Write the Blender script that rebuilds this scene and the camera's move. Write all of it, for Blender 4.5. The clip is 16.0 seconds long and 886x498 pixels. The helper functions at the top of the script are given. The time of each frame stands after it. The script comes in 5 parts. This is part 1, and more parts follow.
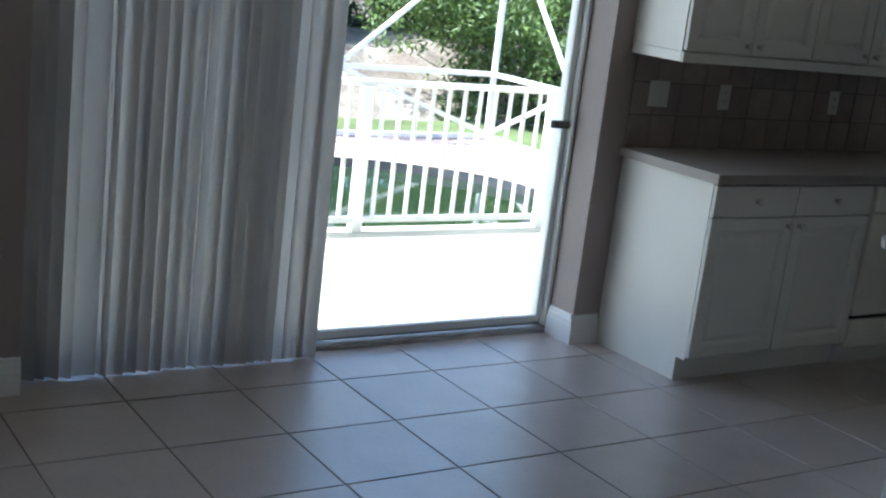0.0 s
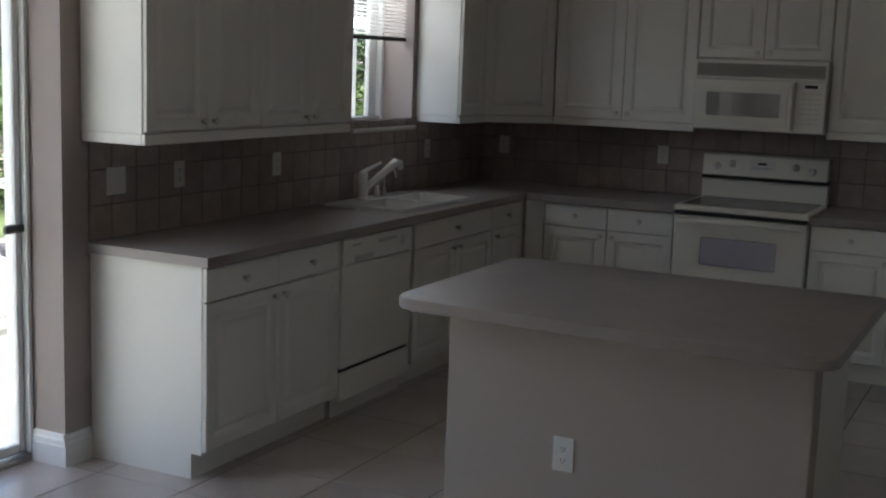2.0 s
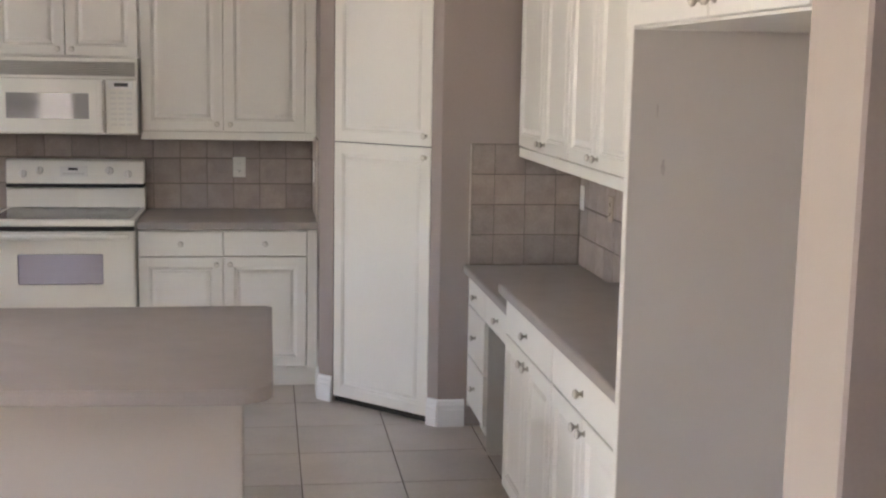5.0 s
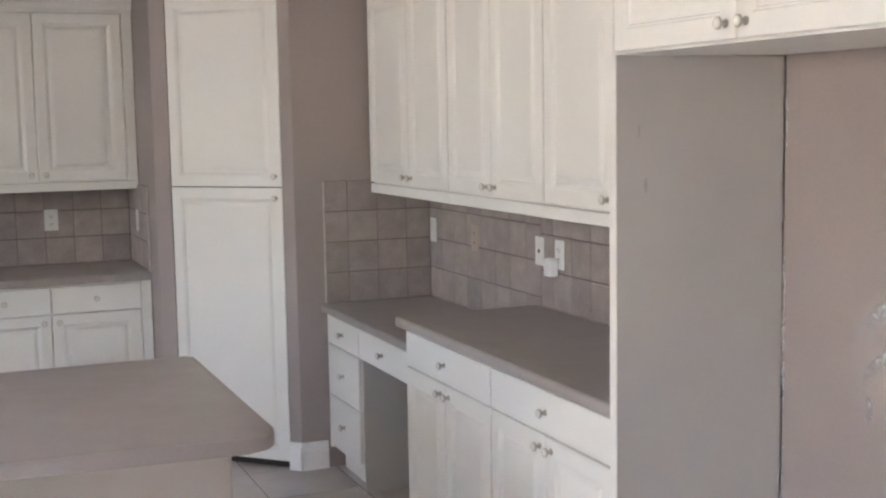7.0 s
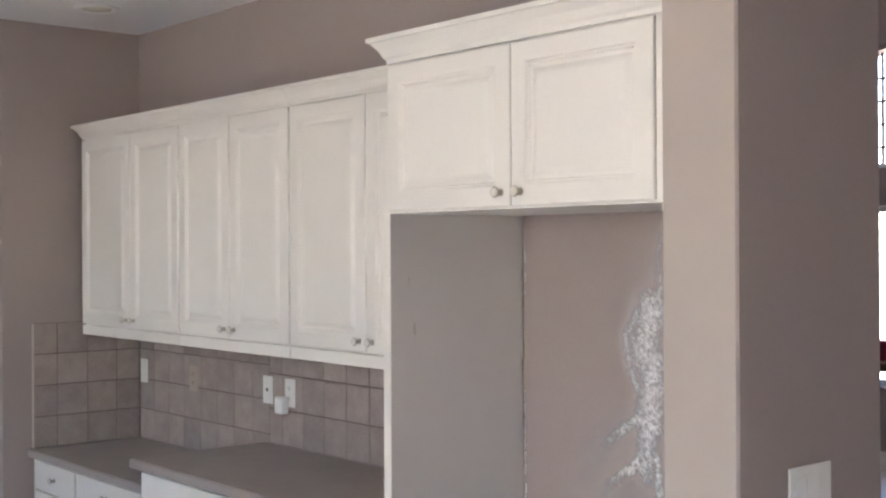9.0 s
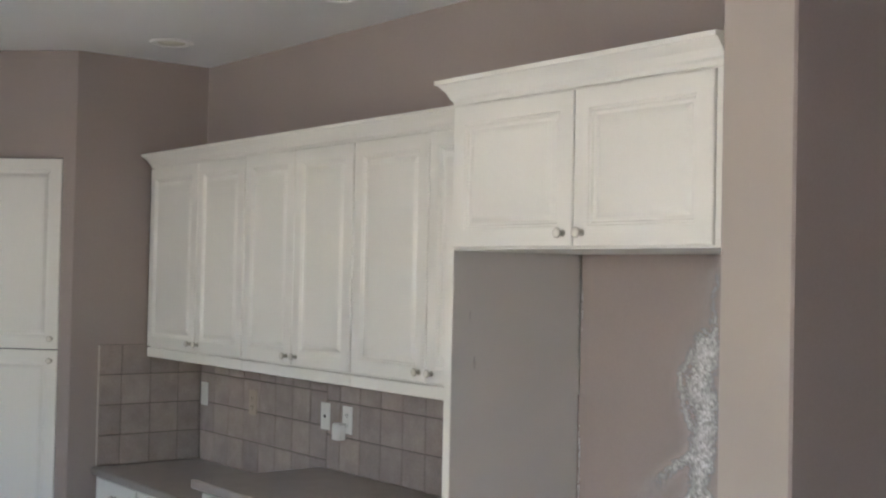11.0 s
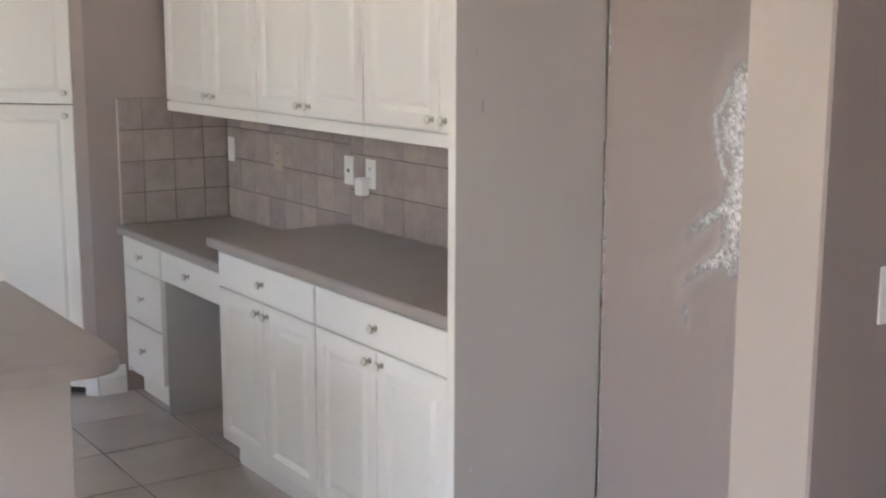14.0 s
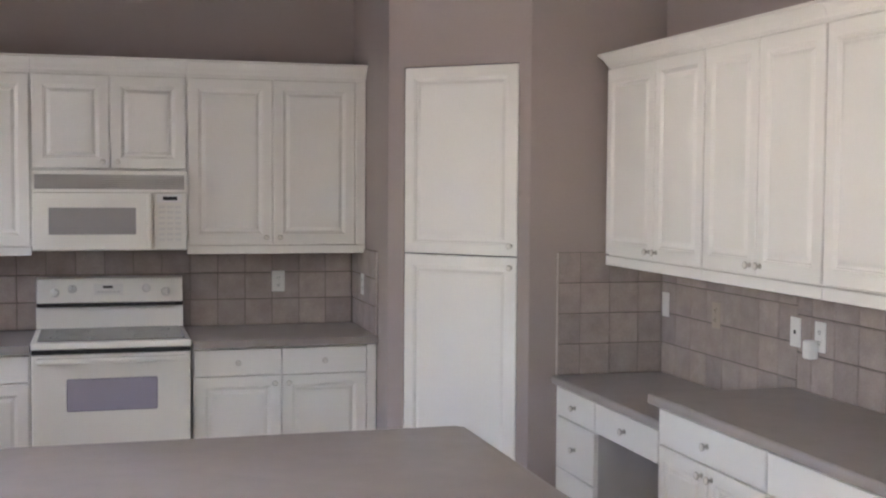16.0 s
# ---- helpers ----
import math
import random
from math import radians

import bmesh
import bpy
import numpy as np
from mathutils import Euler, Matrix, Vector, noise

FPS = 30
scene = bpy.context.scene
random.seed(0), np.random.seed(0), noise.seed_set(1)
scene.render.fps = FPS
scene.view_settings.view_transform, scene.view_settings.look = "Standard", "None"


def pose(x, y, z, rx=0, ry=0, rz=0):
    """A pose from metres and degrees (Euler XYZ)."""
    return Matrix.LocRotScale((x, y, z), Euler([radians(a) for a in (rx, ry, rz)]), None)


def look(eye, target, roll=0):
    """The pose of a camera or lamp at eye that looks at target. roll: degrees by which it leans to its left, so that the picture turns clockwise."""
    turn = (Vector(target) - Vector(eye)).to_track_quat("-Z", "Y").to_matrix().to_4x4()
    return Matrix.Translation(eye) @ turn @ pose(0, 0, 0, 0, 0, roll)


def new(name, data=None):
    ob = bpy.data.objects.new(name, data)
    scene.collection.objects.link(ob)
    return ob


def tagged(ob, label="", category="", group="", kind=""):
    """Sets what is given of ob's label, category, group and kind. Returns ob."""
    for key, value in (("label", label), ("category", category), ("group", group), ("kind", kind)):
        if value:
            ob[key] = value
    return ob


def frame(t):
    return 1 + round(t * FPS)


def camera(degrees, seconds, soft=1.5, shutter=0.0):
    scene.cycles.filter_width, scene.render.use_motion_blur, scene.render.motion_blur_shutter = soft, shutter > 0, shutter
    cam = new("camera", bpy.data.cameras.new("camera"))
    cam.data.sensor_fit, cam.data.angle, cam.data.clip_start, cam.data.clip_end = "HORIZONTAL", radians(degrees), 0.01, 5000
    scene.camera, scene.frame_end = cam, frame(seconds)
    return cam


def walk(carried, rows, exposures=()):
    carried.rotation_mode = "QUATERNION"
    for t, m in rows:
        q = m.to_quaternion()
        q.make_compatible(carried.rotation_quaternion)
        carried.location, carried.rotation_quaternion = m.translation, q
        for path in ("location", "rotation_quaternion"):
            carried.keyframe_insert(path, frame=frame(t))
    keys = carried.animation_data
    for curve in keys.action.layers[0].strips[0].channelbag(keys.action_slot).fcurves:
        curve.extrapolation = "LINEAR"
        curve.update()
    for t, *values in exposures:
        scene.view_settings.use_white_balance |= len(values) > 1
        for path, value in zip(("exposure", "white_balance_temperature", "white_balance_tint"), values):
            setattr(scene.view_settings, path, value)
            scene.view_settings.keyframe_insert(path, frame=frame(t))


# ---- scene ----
cam = camera(40.0, 16.0, soft=2.2)
PATH = [
    (0, (2.128, -7.404, 1.623), (0.513, -6.317, 1.163), 6.8),
    (0.5, (1.88, -7.345, 1.634), (0.34, -6.136, 1.224), 5.8),
    (1, (1.645, -7.452, 1.641), (0.267, -6.054, 1.258), 2.8),
    (1.5, (1.57, -7.513, 1.677), (0.505, -5.853, 1.347), 1.6),
    (2, (1.563, -7.531, 1.693), (0.68, -5.762, 1.388), 2.0),
    (2.5, (1.582, -7.536, 1.701), (0.843, -5.697, 1.43), 2.2),
    (3, (1.624, -7.359, 1.675), (1.048, -5.464, 1.397), 3.1),
    (3.5, (1.625, -7.144, 1.658), (1.173, -5.221, 1.344), 2.2),
    (4, (1.449, -7.079, 1.685), (1.143, -5.131, 1.351), -0.6),
    (4.5, (1.203, -7.092, 1.706), (1.246, -5.116, 1.398), -0.0),
    (4.7, (1.153, -7.13, 1.71), (1.307, -5.158, 1.412), 0.4),
    (6.8, (0.381, -6.984, 1.686), (1.101, -5.131, 1.468), 0.4),
    (7, (0.338, -6.944, 1.675), (1.1, -5.108, 1.46), -1.0),
    (7.5, (0.209, -6.848, 1.653), (1.139, -5.091, 1.435), -1.1),
    (8, (0.033, -6.88, 1.647), (1.195, -5.278, 1.357), -1.5),
    (8.5, (-0.102, -6.945, 1.705), (1.189, -5.442, 1.431), -0.5),
    (9, (-0.191, -6.986, 1.725), (1.104, -5.461, 1.724), -0.3),
    (9.2, (-0.177, -6.992, 1.752), (1.122, -5.475, 1.862), -0.6),
    (11.3, (-0.305, -7.056, 1.74), (0.912, -5.469, 1.737), 1.3),
    (11.5, (-0.276, -7.046, 1.728), (0.955, -5.471, 1.646), 0.7),
    (12, (-0.191, -7.027, 1.687), (1.052, -5.482, 1.428), 0.1),
    (12.5, (-0.036, -6.974, 1.679), (1.214, -5.452, 1.335), 0.6),
    (13, (0.094, -6.919, 1.671), (1.317, -5.375, 1.322), 0.9),
    (13.5, (0.127, -6.893, 1.674), (1.32, -5.331, 1.307), 0.8),
    (14, (0.105, -6.875, 1.677), (1.216, -5.248, 1.33), 0.2),
    (14.5, (0.028, -6.864, 1.687), (0.999, -5.14, 1.4), -0.7),
    (15, (-0.048, -6.904, 1.694), (0.802, -5.105, 1.493), -0.6),
    (15.5, (-0.06, -6.889, 1.703), (0.669, -5.032, 1.565), -0.1),
    (16, (-0.072, -6.785, 1.707), (0.476, -4.865, 1.599), 0.4),
]
EXPOSURES = (
    (0.0, 1.8, 5650, 3), (0.5, 0.75, 5750, 3), (1.0, 0.35, 5850, 4), (1.5, 0.25, 6050, 6), (2.0, 1.85, 6350, 9), (2.5, 2.5, 6650, 13),
    (3.0, 2.95, 6800, 16), (3.5, 3.7, 6950, 17), (4.5, 4.1, 7000, 17), (7.0, 4.15, 6500, 16), (9.0, 4.0, 6350, 16), (11.5, 3.63, 6300, 10),
    (12.5, 4.0, 6650, 12), (16.0, 4.08, 6450, 18))
walk(cam, [(t, look(eye, target, roll)) for t, eye, target, roll in PATH], EXPOSURES)

# ---------- world, sun, large lights ----------
world = bpy.data.worlds.new("sky")
scene.world = world
world.use_nodes = True
wn = world.node_tree.nodes
sky = wn.new("ShaderNodeTexSky")
sky.sky_type = "NISHITA"
sky.sun_disc = False
sky.sun_elevation, sky.sun_rotation = radians(58), radians(200)
world.node_tree.links.new(sky.outputs[0], wn["Background"].inputs[0])
wn["Background"].inputs[1].default_value = 0.15

sun_data = bpy.data.lights.new("sun", "SUN")
sun_data.energy, sun_data.angle, sun_data.color = 5.0, radians(0.6), (1.0, 0.96, 0.9)
sun = new("sun", sun_data)
sun.matrix_world = look((-3, -5.5, 9.0), (-1.8, 0.0, 0.0))


def window_light(name, place, target, w, h, power, color=(0.93, 0.96, 1.0)):
    """An area lamp set in an opening to stand in for the sky's light."""
    data = bpy.data.lights.new(name, "AREA")
    data.shape, data.size, data.size_y, data.energy, data.color = "RECTANGLE", w, h, power, color
    ob = new(name, data)
    ob.matrix_world = look(place, target)
    return ob


# added lamp in an unseen opening, brightens the faces turned south
window_light("patio_window_light", (-2.05, -7.8, 1.2), (2.0, -7.8, 1.2), 1.05, 2.2, 0.35)
window_light("door_light", (-1.99, -5.12, 2.17), (2.0, -5.12, 2.4), 2.3, 0.38, 1.5, (1.0, 0.96, 0.90))
window_light("sink_window_light", (-2.13, -1.37, 2.08), (0.0, -1.37, 1.5), 0.6, 0.46, 1.2)
# added lamp in the bare EASTSIDE opening, out of view
window_light("east_window_light", (8.42, -4.6, 1.4), (2.0, -4.6, 1.2), 1.2, 1.4, 0.3)


# ---------- materials ----------
def material(name, color, rough=0.5, metal=0.0, spots=0.0, spot_scale=6.0, grain=0.0, grain_scale=120.0, bump=0.0,
             bump_scale=200.0, random_tint=0.0, second=None, wear=0.0, coat=0.0):
    """A principled material with variation at two scales, fine relief and a tint that differs from piece to piece."""
    m = bpy.data.materials.new(name)
    m.use_nodes = True
    n, l = m.node_tree.nodes, m.node_tree.links
    p = n["Principled BSDF"]
    p.inputs["Base Color"].default_value = (*color, 1)
    p.inputs["Roughness"].default_value, p.inputs["Metallic"].default_value = rough, metal
    p.inputs["Coat Weight"].default_value = coat
    where = n.new("ShaderNodeTexCoord").outputs["Object"]
    if random_tint or second:
        # object-space noise shifted for each piece, so that pieces which share a mesh differ
        info = n.new("ShaderNodeObjectInfo")
        shift = n.new("ShaderNodeVectorMath")
        shift.operation = "MULTIPLY_ADD"
        l.new(info.outputs["Random"], shift.inputs[0])
        shift.inputs[1].default_value = (37.0, 71.0, 13.0)
        l.new(where, shift.inputs[2])
        where = shift.outputs[0]
    last = None

    def noise_tex(scale, detail=4.0):
        t = n.new("ShaderNodeTexNoise")
        t.inputs["Scale"].default_value, t.inputs["Detail"].default_value = scale, detail
        l.new(where, t.inputs["Vector"])
        return t.outputs["Fac"]

    def mixed(kind, fac, a, b, amount=1.0):
        mix = n.new("ShaderNodeMix")
        mix.data_type, mix.blend_type = "RGBA", kind
        if isinstance(fac, float):
            mix.inputs[0].default_value = fac
        else:
            l.new(fac, mix.inputs[0])
        for socket, value in ((mix.inputs[6], a), (mix.inputs[7], b)):
            if isinstance(value, tuple):
                socket.default_value = (*value, 1)
            else:
                l.new(value, socket)
        return mix.outputs[2]

    def ramp(fac, lo, hi, dark=(0, 0, 0), light=(1, 1, 1)):
        r = n.new("ShaderNodeValToRGB")
        r.color_ramp.elements[0].position, r.color_ramp.elements[1].position = lo, hi
        r.color_ramp.elements[0].color, r.color_ramp.elements[1].color = (*dark, 1), (*light, 1)
        l.new(fac, r.inputs[0])
        return r.outputs[0]

    last = color
    if second:
        last = mixed("MIX", ramp(noise_tex(spot_scale, 6.0), 0.35, 0.68), last, second)
    if spots:
        a = tuple(1 - spots for _ in range(3))
        b = tuple(1 + spots for _ in range(3))
        last = mixed("MULTIPLY", 1.0, last, ramp(noise_tex(spot_scale * 0.7, 5.0), 0.3, 0.7, a, b))
    if grain:
        a = tuple(1 - grain for _ in range(3))
        b = tuple(1 + grain for _ in range(3))
        last = mixed("MULTIPLY", 1.0, last, ramp(noise_tex(grain_scale, 2.0), 0.3, 0.7, a, b))
    if random_tint:
        a = tuple(1 - random_tint for _ in range(3))
        b = (1 + random_tint, 1 + random_tint * 0.9, 1 + random_tint * 0.75)
        last = mixed("MULTIPLY", 1.0, last, ramp(info.outputs["Random"], 0.0, 1.0, a, b))
    if not isinstance(last, tuple):
        l.new(last, p.inputs["Base Color"])
    if wear:
        span = n.new("ShaderNodeMapRange")
        span.inputs["To Min"].default_value, span.inputs["To Max"].default_value = max(0.03, rough - wear), rough + wear
        l.new(noise_tex(spot_scale * 1.7, 5.0), span.inputs["Value"])
        l.new(span.outputs[0], p.inputs["Roughness"])
    if bump:
        b = n.new("ShaderNodeBump")
        b.inputs["Strength"].default_value, b.inputs["Distance"].default_value = bump, 0.003
        l.new(noise_tex(bump_scale, 3.0), b.inputs["Height"])
        l.new(b.outputs[0], p.inputs["Normal"])
    return m


CAB = material("cabinet_white", (0.78, 0.755, 0.70), 0.42, spots=0.025, spot_scale=2.0, grain=0.01, wear=0.06)
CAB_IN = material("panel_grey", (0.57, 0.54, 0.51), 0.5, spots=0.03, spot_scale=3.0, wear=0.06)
APPL = material("appliance_white", (0.80, 0.775, 0.70), 0.35, spots=0.015, spot_scale=3.0, wear=0.04)
WALL = material("wall_taupe", (0.355, 0.297, 0.275), 0.75, spots=0.04, spot_scale=1.6, grain=0.02, bump=0.12, bump_scale=140.0)
CEIL = material("ceiling_white", (0.84, 0.83, 0.84), 0.85, spots=0.02, spot_scale=2.0, bump=0.35, bump_scale=90.0)
ISL = material("island_paint", (0.47, 0.418, 0.368), 0.7, spots=0.03, spot_scale=2.0, bump=0.12, bump_scale=140.0)
TRIM = material("trim_white", (0.80, 0.79, 0.78), 0.4, spots=0.02, spot_scale=5.0, wear=0.05)
COUNTER = material("counter_taupe", (0.325, 0.285, 0.264), 0.38, spots=0.05, spot_scale=7.0, grain=0.07, grain_scale=420.0, wear=0.06)
TILE = material("floor_tile", (0.42, 0.36, 0.325), 0.37, spots=0.10, spot_scale=5.0, grain=0.05, grain_scale=60.0, bump=0.12,
                bump_scale=30.0, random_tint=0.05, second=(0.385, 0.33, 0.297), wear=0.05)
GROUT = material("floor_grout", (0.20, 0.172, 0.155), 0.85, spots=0.2, spot_scale=3.0, grain=0.1, bump=0.3)
STILE = material("splash_tile", (0.375, 0.315, 0.292), 0.5, spots=0.10, spot_scale=14.0, grain=0.08, grain_scale=130.0, bump=0.3,
                 bump_scale=60.0, random_tint=0.13, second=(0.33, 0.272, 0.245), wear=0.1)
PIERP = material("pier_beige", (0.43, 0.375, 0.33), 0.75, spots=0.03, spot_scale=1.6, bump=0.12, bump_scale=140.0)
TILEDGE = material("tile_edging", (0.52, 0.46, 0.42), 0.4, spots=0.08, spot_scale=20.0)
SGROUT = material("splash_grout", (0.22, 0.185, 0.165), 0.9, spots=0.15, grain=0.1, bump=0.3)
NICKEL = material("satin_nickel", (0.50, 0.47, 0.41), 0.34, metal=1.0, wear=0.05, spot_scale=40.0)
CERAMIC = material("knob_face", (0.84, 0.80, 0.72), 0.25, metal=0.1)
PLASTIC = material("plastic_white", (0.80, 0.79, 0.76), 0.35, spots=0.02)
BEIGE = material("plate_beige", (0.46, 0.385, 0.31), 0.5, spots=0.05)
DARK = material("dark_gap", (0.02, 0.02, 0.02), 0.6, spots=0.1)
PULL = material("pull_grey", (0.09, 0.09, 0.09), 0.45, spots=0.1)
SLOT = material("outlet_slot", (0.03, 0.03, 0.03), 0.6)
COOK = material("cooktop_glass", (0.05, 0.048, 0.047), 0.12, spots=0.2, spot_scale=20.0, wear=0.06)
# pale lilac base colour stands in for daylight mirrored in the oven window
OVENGL = material("oven_glass_mirrored", (0.37, 0.34, 0.40), 0.06, coat=1.0)
MWGL = material("microwave_glass", (0.32, 0.305, 0.29), 0.03, coat=1.0)
PANELG = material("control_panel", (0.72, 0.70, 0.65), 0.3)
BUTTON = material("button_grey", (0.55, 0.53, 0.50), 0.45)
GRILLE = material("vent_slat", (0.50, 0.475, 0.43), 0.45)
PORC = material("sink_white", (0.83, 0.82, 0.80), 0.16, spots=0.02, wear=0.05)
ALU = material("aluminium_white", (0.80, 0.81, 0.80), 0.35, spots=0.03, wear=0.06)
ALUG = material("track_grey", (0.40, 0.40, 0.40), 0.4, metal=0.7, spots=0.15, spot_scale=15.0, wear=0.1)
SCUFF = material("scraped_plaster", (0.62, 0.60, 0.60), 0.85, spots=0.15, spot_scale=40.0, grain=0.15, bump=0.8, bump_scale=200.0)
DECK = material("deck_concrete", (0.60, 0.555, 0.43), 0.8, spots=0.08, spot_scale=1.2, grain=0.05, bump=0.3)
PAVER = material("paver_pink", (0.40, 0.30, 0.28), 0.8, spots=0.12, spot_scale=8.0, grain=0.1, random_tint=0.15, bump=0.4)
COPING = material("pool_coping", (0.05, 0.05, 0.055), 0.6, spots=0.3, spot_scale=9.0)
SOIL = material("mulch", (0.16, 0.125, 0.10), 0.95, spots=0.35, spot_scale=1.6, grain=0.35, grain_scale=24.0, second=(0.30, 0.26, 0.22), bump=1.0, bump_scale=18.0)
LAWN = material("lawn", (0.10, 0.13, 0.045), 0.9, spots=0.3, spot_scale=2.0, grain=0.3, grain_scale=40.0, bump=1.0, bump_scale=60.0)
BARK = material("bark", (0.10, 0.08, 0.065), 0.9, spots=0.3, spot_scale=8.0, bump=1.0, bump_scale=40.0)
BROWN = material("dark_wood", (0.07, 0.03, 0.022), 0.35, spots=0.2, spot_scale=12.0)
STUCCO = material("stucco", (0.62, 0.53, 0.45), 0.85, spots=0.06, spot_scale=1.5, bump=0.5, bump_scale=80.0)
FLAME = material("red_cloth", (0.30, 0.03, 0.08), 0.8, spots=0.2)


def leaf_material(name, a, b):
    m = bpy.data.materials.new(name)
    m.use_nodes = True
    n, l = m.node_tree.nodes, m.node_tree.links
    p = n["Principled BSDF"]
    geo = n.new("ShaderNodeNewGeometry")
    r = n.new("ShaderNodeValToRGB")
    r.color_ramp.elements[0].color, r.color_ramp.elements[1].color = (*a, 1), (*b, 1)
    l.new(geo.outputs["Random Per Island"], r.inputs[0])
    l.new(r.outputs[0], p.inputs["Base Color"])
    p.inputs["Roughness"].default_value = 0.5
    t = n.new("ShaderNodeBsdfTranslucent")
    l.new(r.outputs[0], t.inputs[0])
    mix = n.new("ShaderNodeMixShader")
    mix.inputs[0].default_value = 0.3
    l.new(p.outputs[0], mix.inputs[1])
    l.new(t.outputs[0], mix.inputs[2])
    l.new(mix.outputs[0], n["Material Output"].inputs[0])
    return m


LEAF = leaf_material("leaf_green", (0.03, 0.055, 0.022), (0.085, 0.14, 0.05))
LEAF2 = leaf_material("leaf_bright", (0.045, 0.08, 0.02), (0.15, 0.22, 0.06))
LEAFY = leaf_material("leaf_yellow", (0.30, 0.28, 0.05), (0.62, 0.50, 0.14))


def glass_material(name, tint, rough=0.0):
    m = bpy.data.materials.new(name)
    m.use_nodes = True
    p = m.node_tree.nodes["Principled BSDF"]
    p.inputs["Base Color"].default_value = (*tint, 1)
    p.inputs["Roughness"].default_value = rough
    p.inputs["Transmission Weight"].default_value = 1.0
    p.inputs["IOR"].default_value = 1.05
    return m


GLASS = glass_material("pane_glass", (0.95, 0.97, 0.96))
WATER = material("pool_water", (0.020, 0.036, 0.018), 0.04, spots=0.2, spot_scale=1.0, bump=0.15, bump_scale=3.0)


def slat_material():
    m = material("blind_vinyl", (0.69, 0.68, 0.675), 0.5, spots=0.05, spot_scale=4.0, random_tint=0.26)
    n, l = m.node_tree.nodes, m.node_tree.links
    t = n.new("ShaderNodeBsdfTranslucent")
    t.inputs[0].default_value = (0.77, 0.76, 0.75, 1)
    mix = n.new("ShaderNodeMixShader")
    mix.inputs[0].default_value = 0.43
    l.new(n["Principled BSDF"].outputs[0], mix.inputs[1])
    l.new(t.outputs[0], mix.inputs[2])
    l.new(mix.outputs[0], n["Material Output"].inputs[0])
    return m


SLAT = slat_material()
TILE.node_tree.nodes["Principled BSDF"].inputs["Coat Weight"].default_value = 1.0   # glazed
TILE.node_tree.nodes["Principled BSDF"].inputs["Coat Roughness"].default_value = 0.38
TILE.node_tree.nodes["Principled BSDF"].inputs["Coat IOR"].default_value = 1.8


# ---------- mesh helpers ----------
def solid(x0, x1, y0, y1, z0, z1, bevel=0.0, bm=None, segments=1):
    bm = bm or bmesh.new()
    made = bmesh.ops.create_cube(bm, size=1.0, matrix=Matrix.LocRotScale(
        ((x0 + x1) / 2, (y0 + y1) / 2, (z0 + z1) / 2), None, (x1 - x0, y1 - y0, z1 - z0)))
    if bevel:
        edges = list({e for v in made["verts"] for e in v.link_edges})
        bmesh.ops.bevel(bm, geom=edges, offset=bevel, segments=segments, affect="EDGES", profile=0.6)
    return bm


def lathe(profile, steps=20, m=None, bm=None):
    """Turns (radius, height) pairs about z."""
    bm = bm or bmesh.new()
    m = m or Matrix()
    rings = []
    for r, h in profile:
        rings.append([bm.verts.new(m @ Vector((r * math.cos(a), r * math.sin(a), h)))
                      for a in (2 * math.pi * k / steps for k in range(steps))])
    for a, b in zip(rings, rings[1:]):
        for k in range(steps):
            bm.faces.new((a[k], a[(k + 1) % steps], b[(k + 1) % steps], b[k]))
    bm.faces.new(rings[0][::-1])
    bm.faces.new(rings[-1])
    return bm


def tube(points, radius, steps=10, bm=None):
    """A round bar along points; radius may be one number or one for each point."""
    bm = bm or bmesh.new()
    pts = [Vector(p) for p in points]
    radii = radius if isinstance(radius, (list, tuple)) else [radius] * len(pts)
    rings = []
    for k, p in enumerate(pts):
        way = (pts[min(k + 1, len(pts) - 1)] - pts[max(k - 1, 0)]).normalized()
        q = way.to_track_quat("Z", "Y")
        rings.append([bm.verts.new(p + q @ Vector((radii[k] * math.cos(a), radii[k] * math.sin(a), 0)))
                      for a in (2 * math.pi * s / steps for s in range(steps))])
    for a, b in zip(rings, rings[1:]):
        for k in range(steps):
            bm.faces.new((a[k], a[(k + 1) % steps], b[(k + 1) % steps], b[k]))
    bm.faces.new(rings[0][::-1])
    bm.faces.new(rings[-1])
    return bm


def prism(outline, z0, z1, bevel=0.0, segments=2):
    """An upright solid over an outline in x and y (anticlockwise)."""
    bm = bmesh.new()
    low = [bm.verts.new((x, y, z0)) for x, y in outline]
    high = [bm.verts.new((x, y, z1)) for x, y in outline]
    bm.faces.new(low[::-1])
    top = bm.faces.new(high)
    n = len(outline)
    for k in range(n):
        bm.faces.new((low[k], low[(k + 1) % n], high[(k + 1) % n], high[k]))
    if bevel:
        rim = [e for e in bm.edges if abs(e.verts[0].co.z - e.verts[1].co.z) < 1e-6]
        bmesh.ops.bevel(bm, geom=rim, offset=bevel, segments=segments, affect="EDGES", profile=0.5)
    return bm


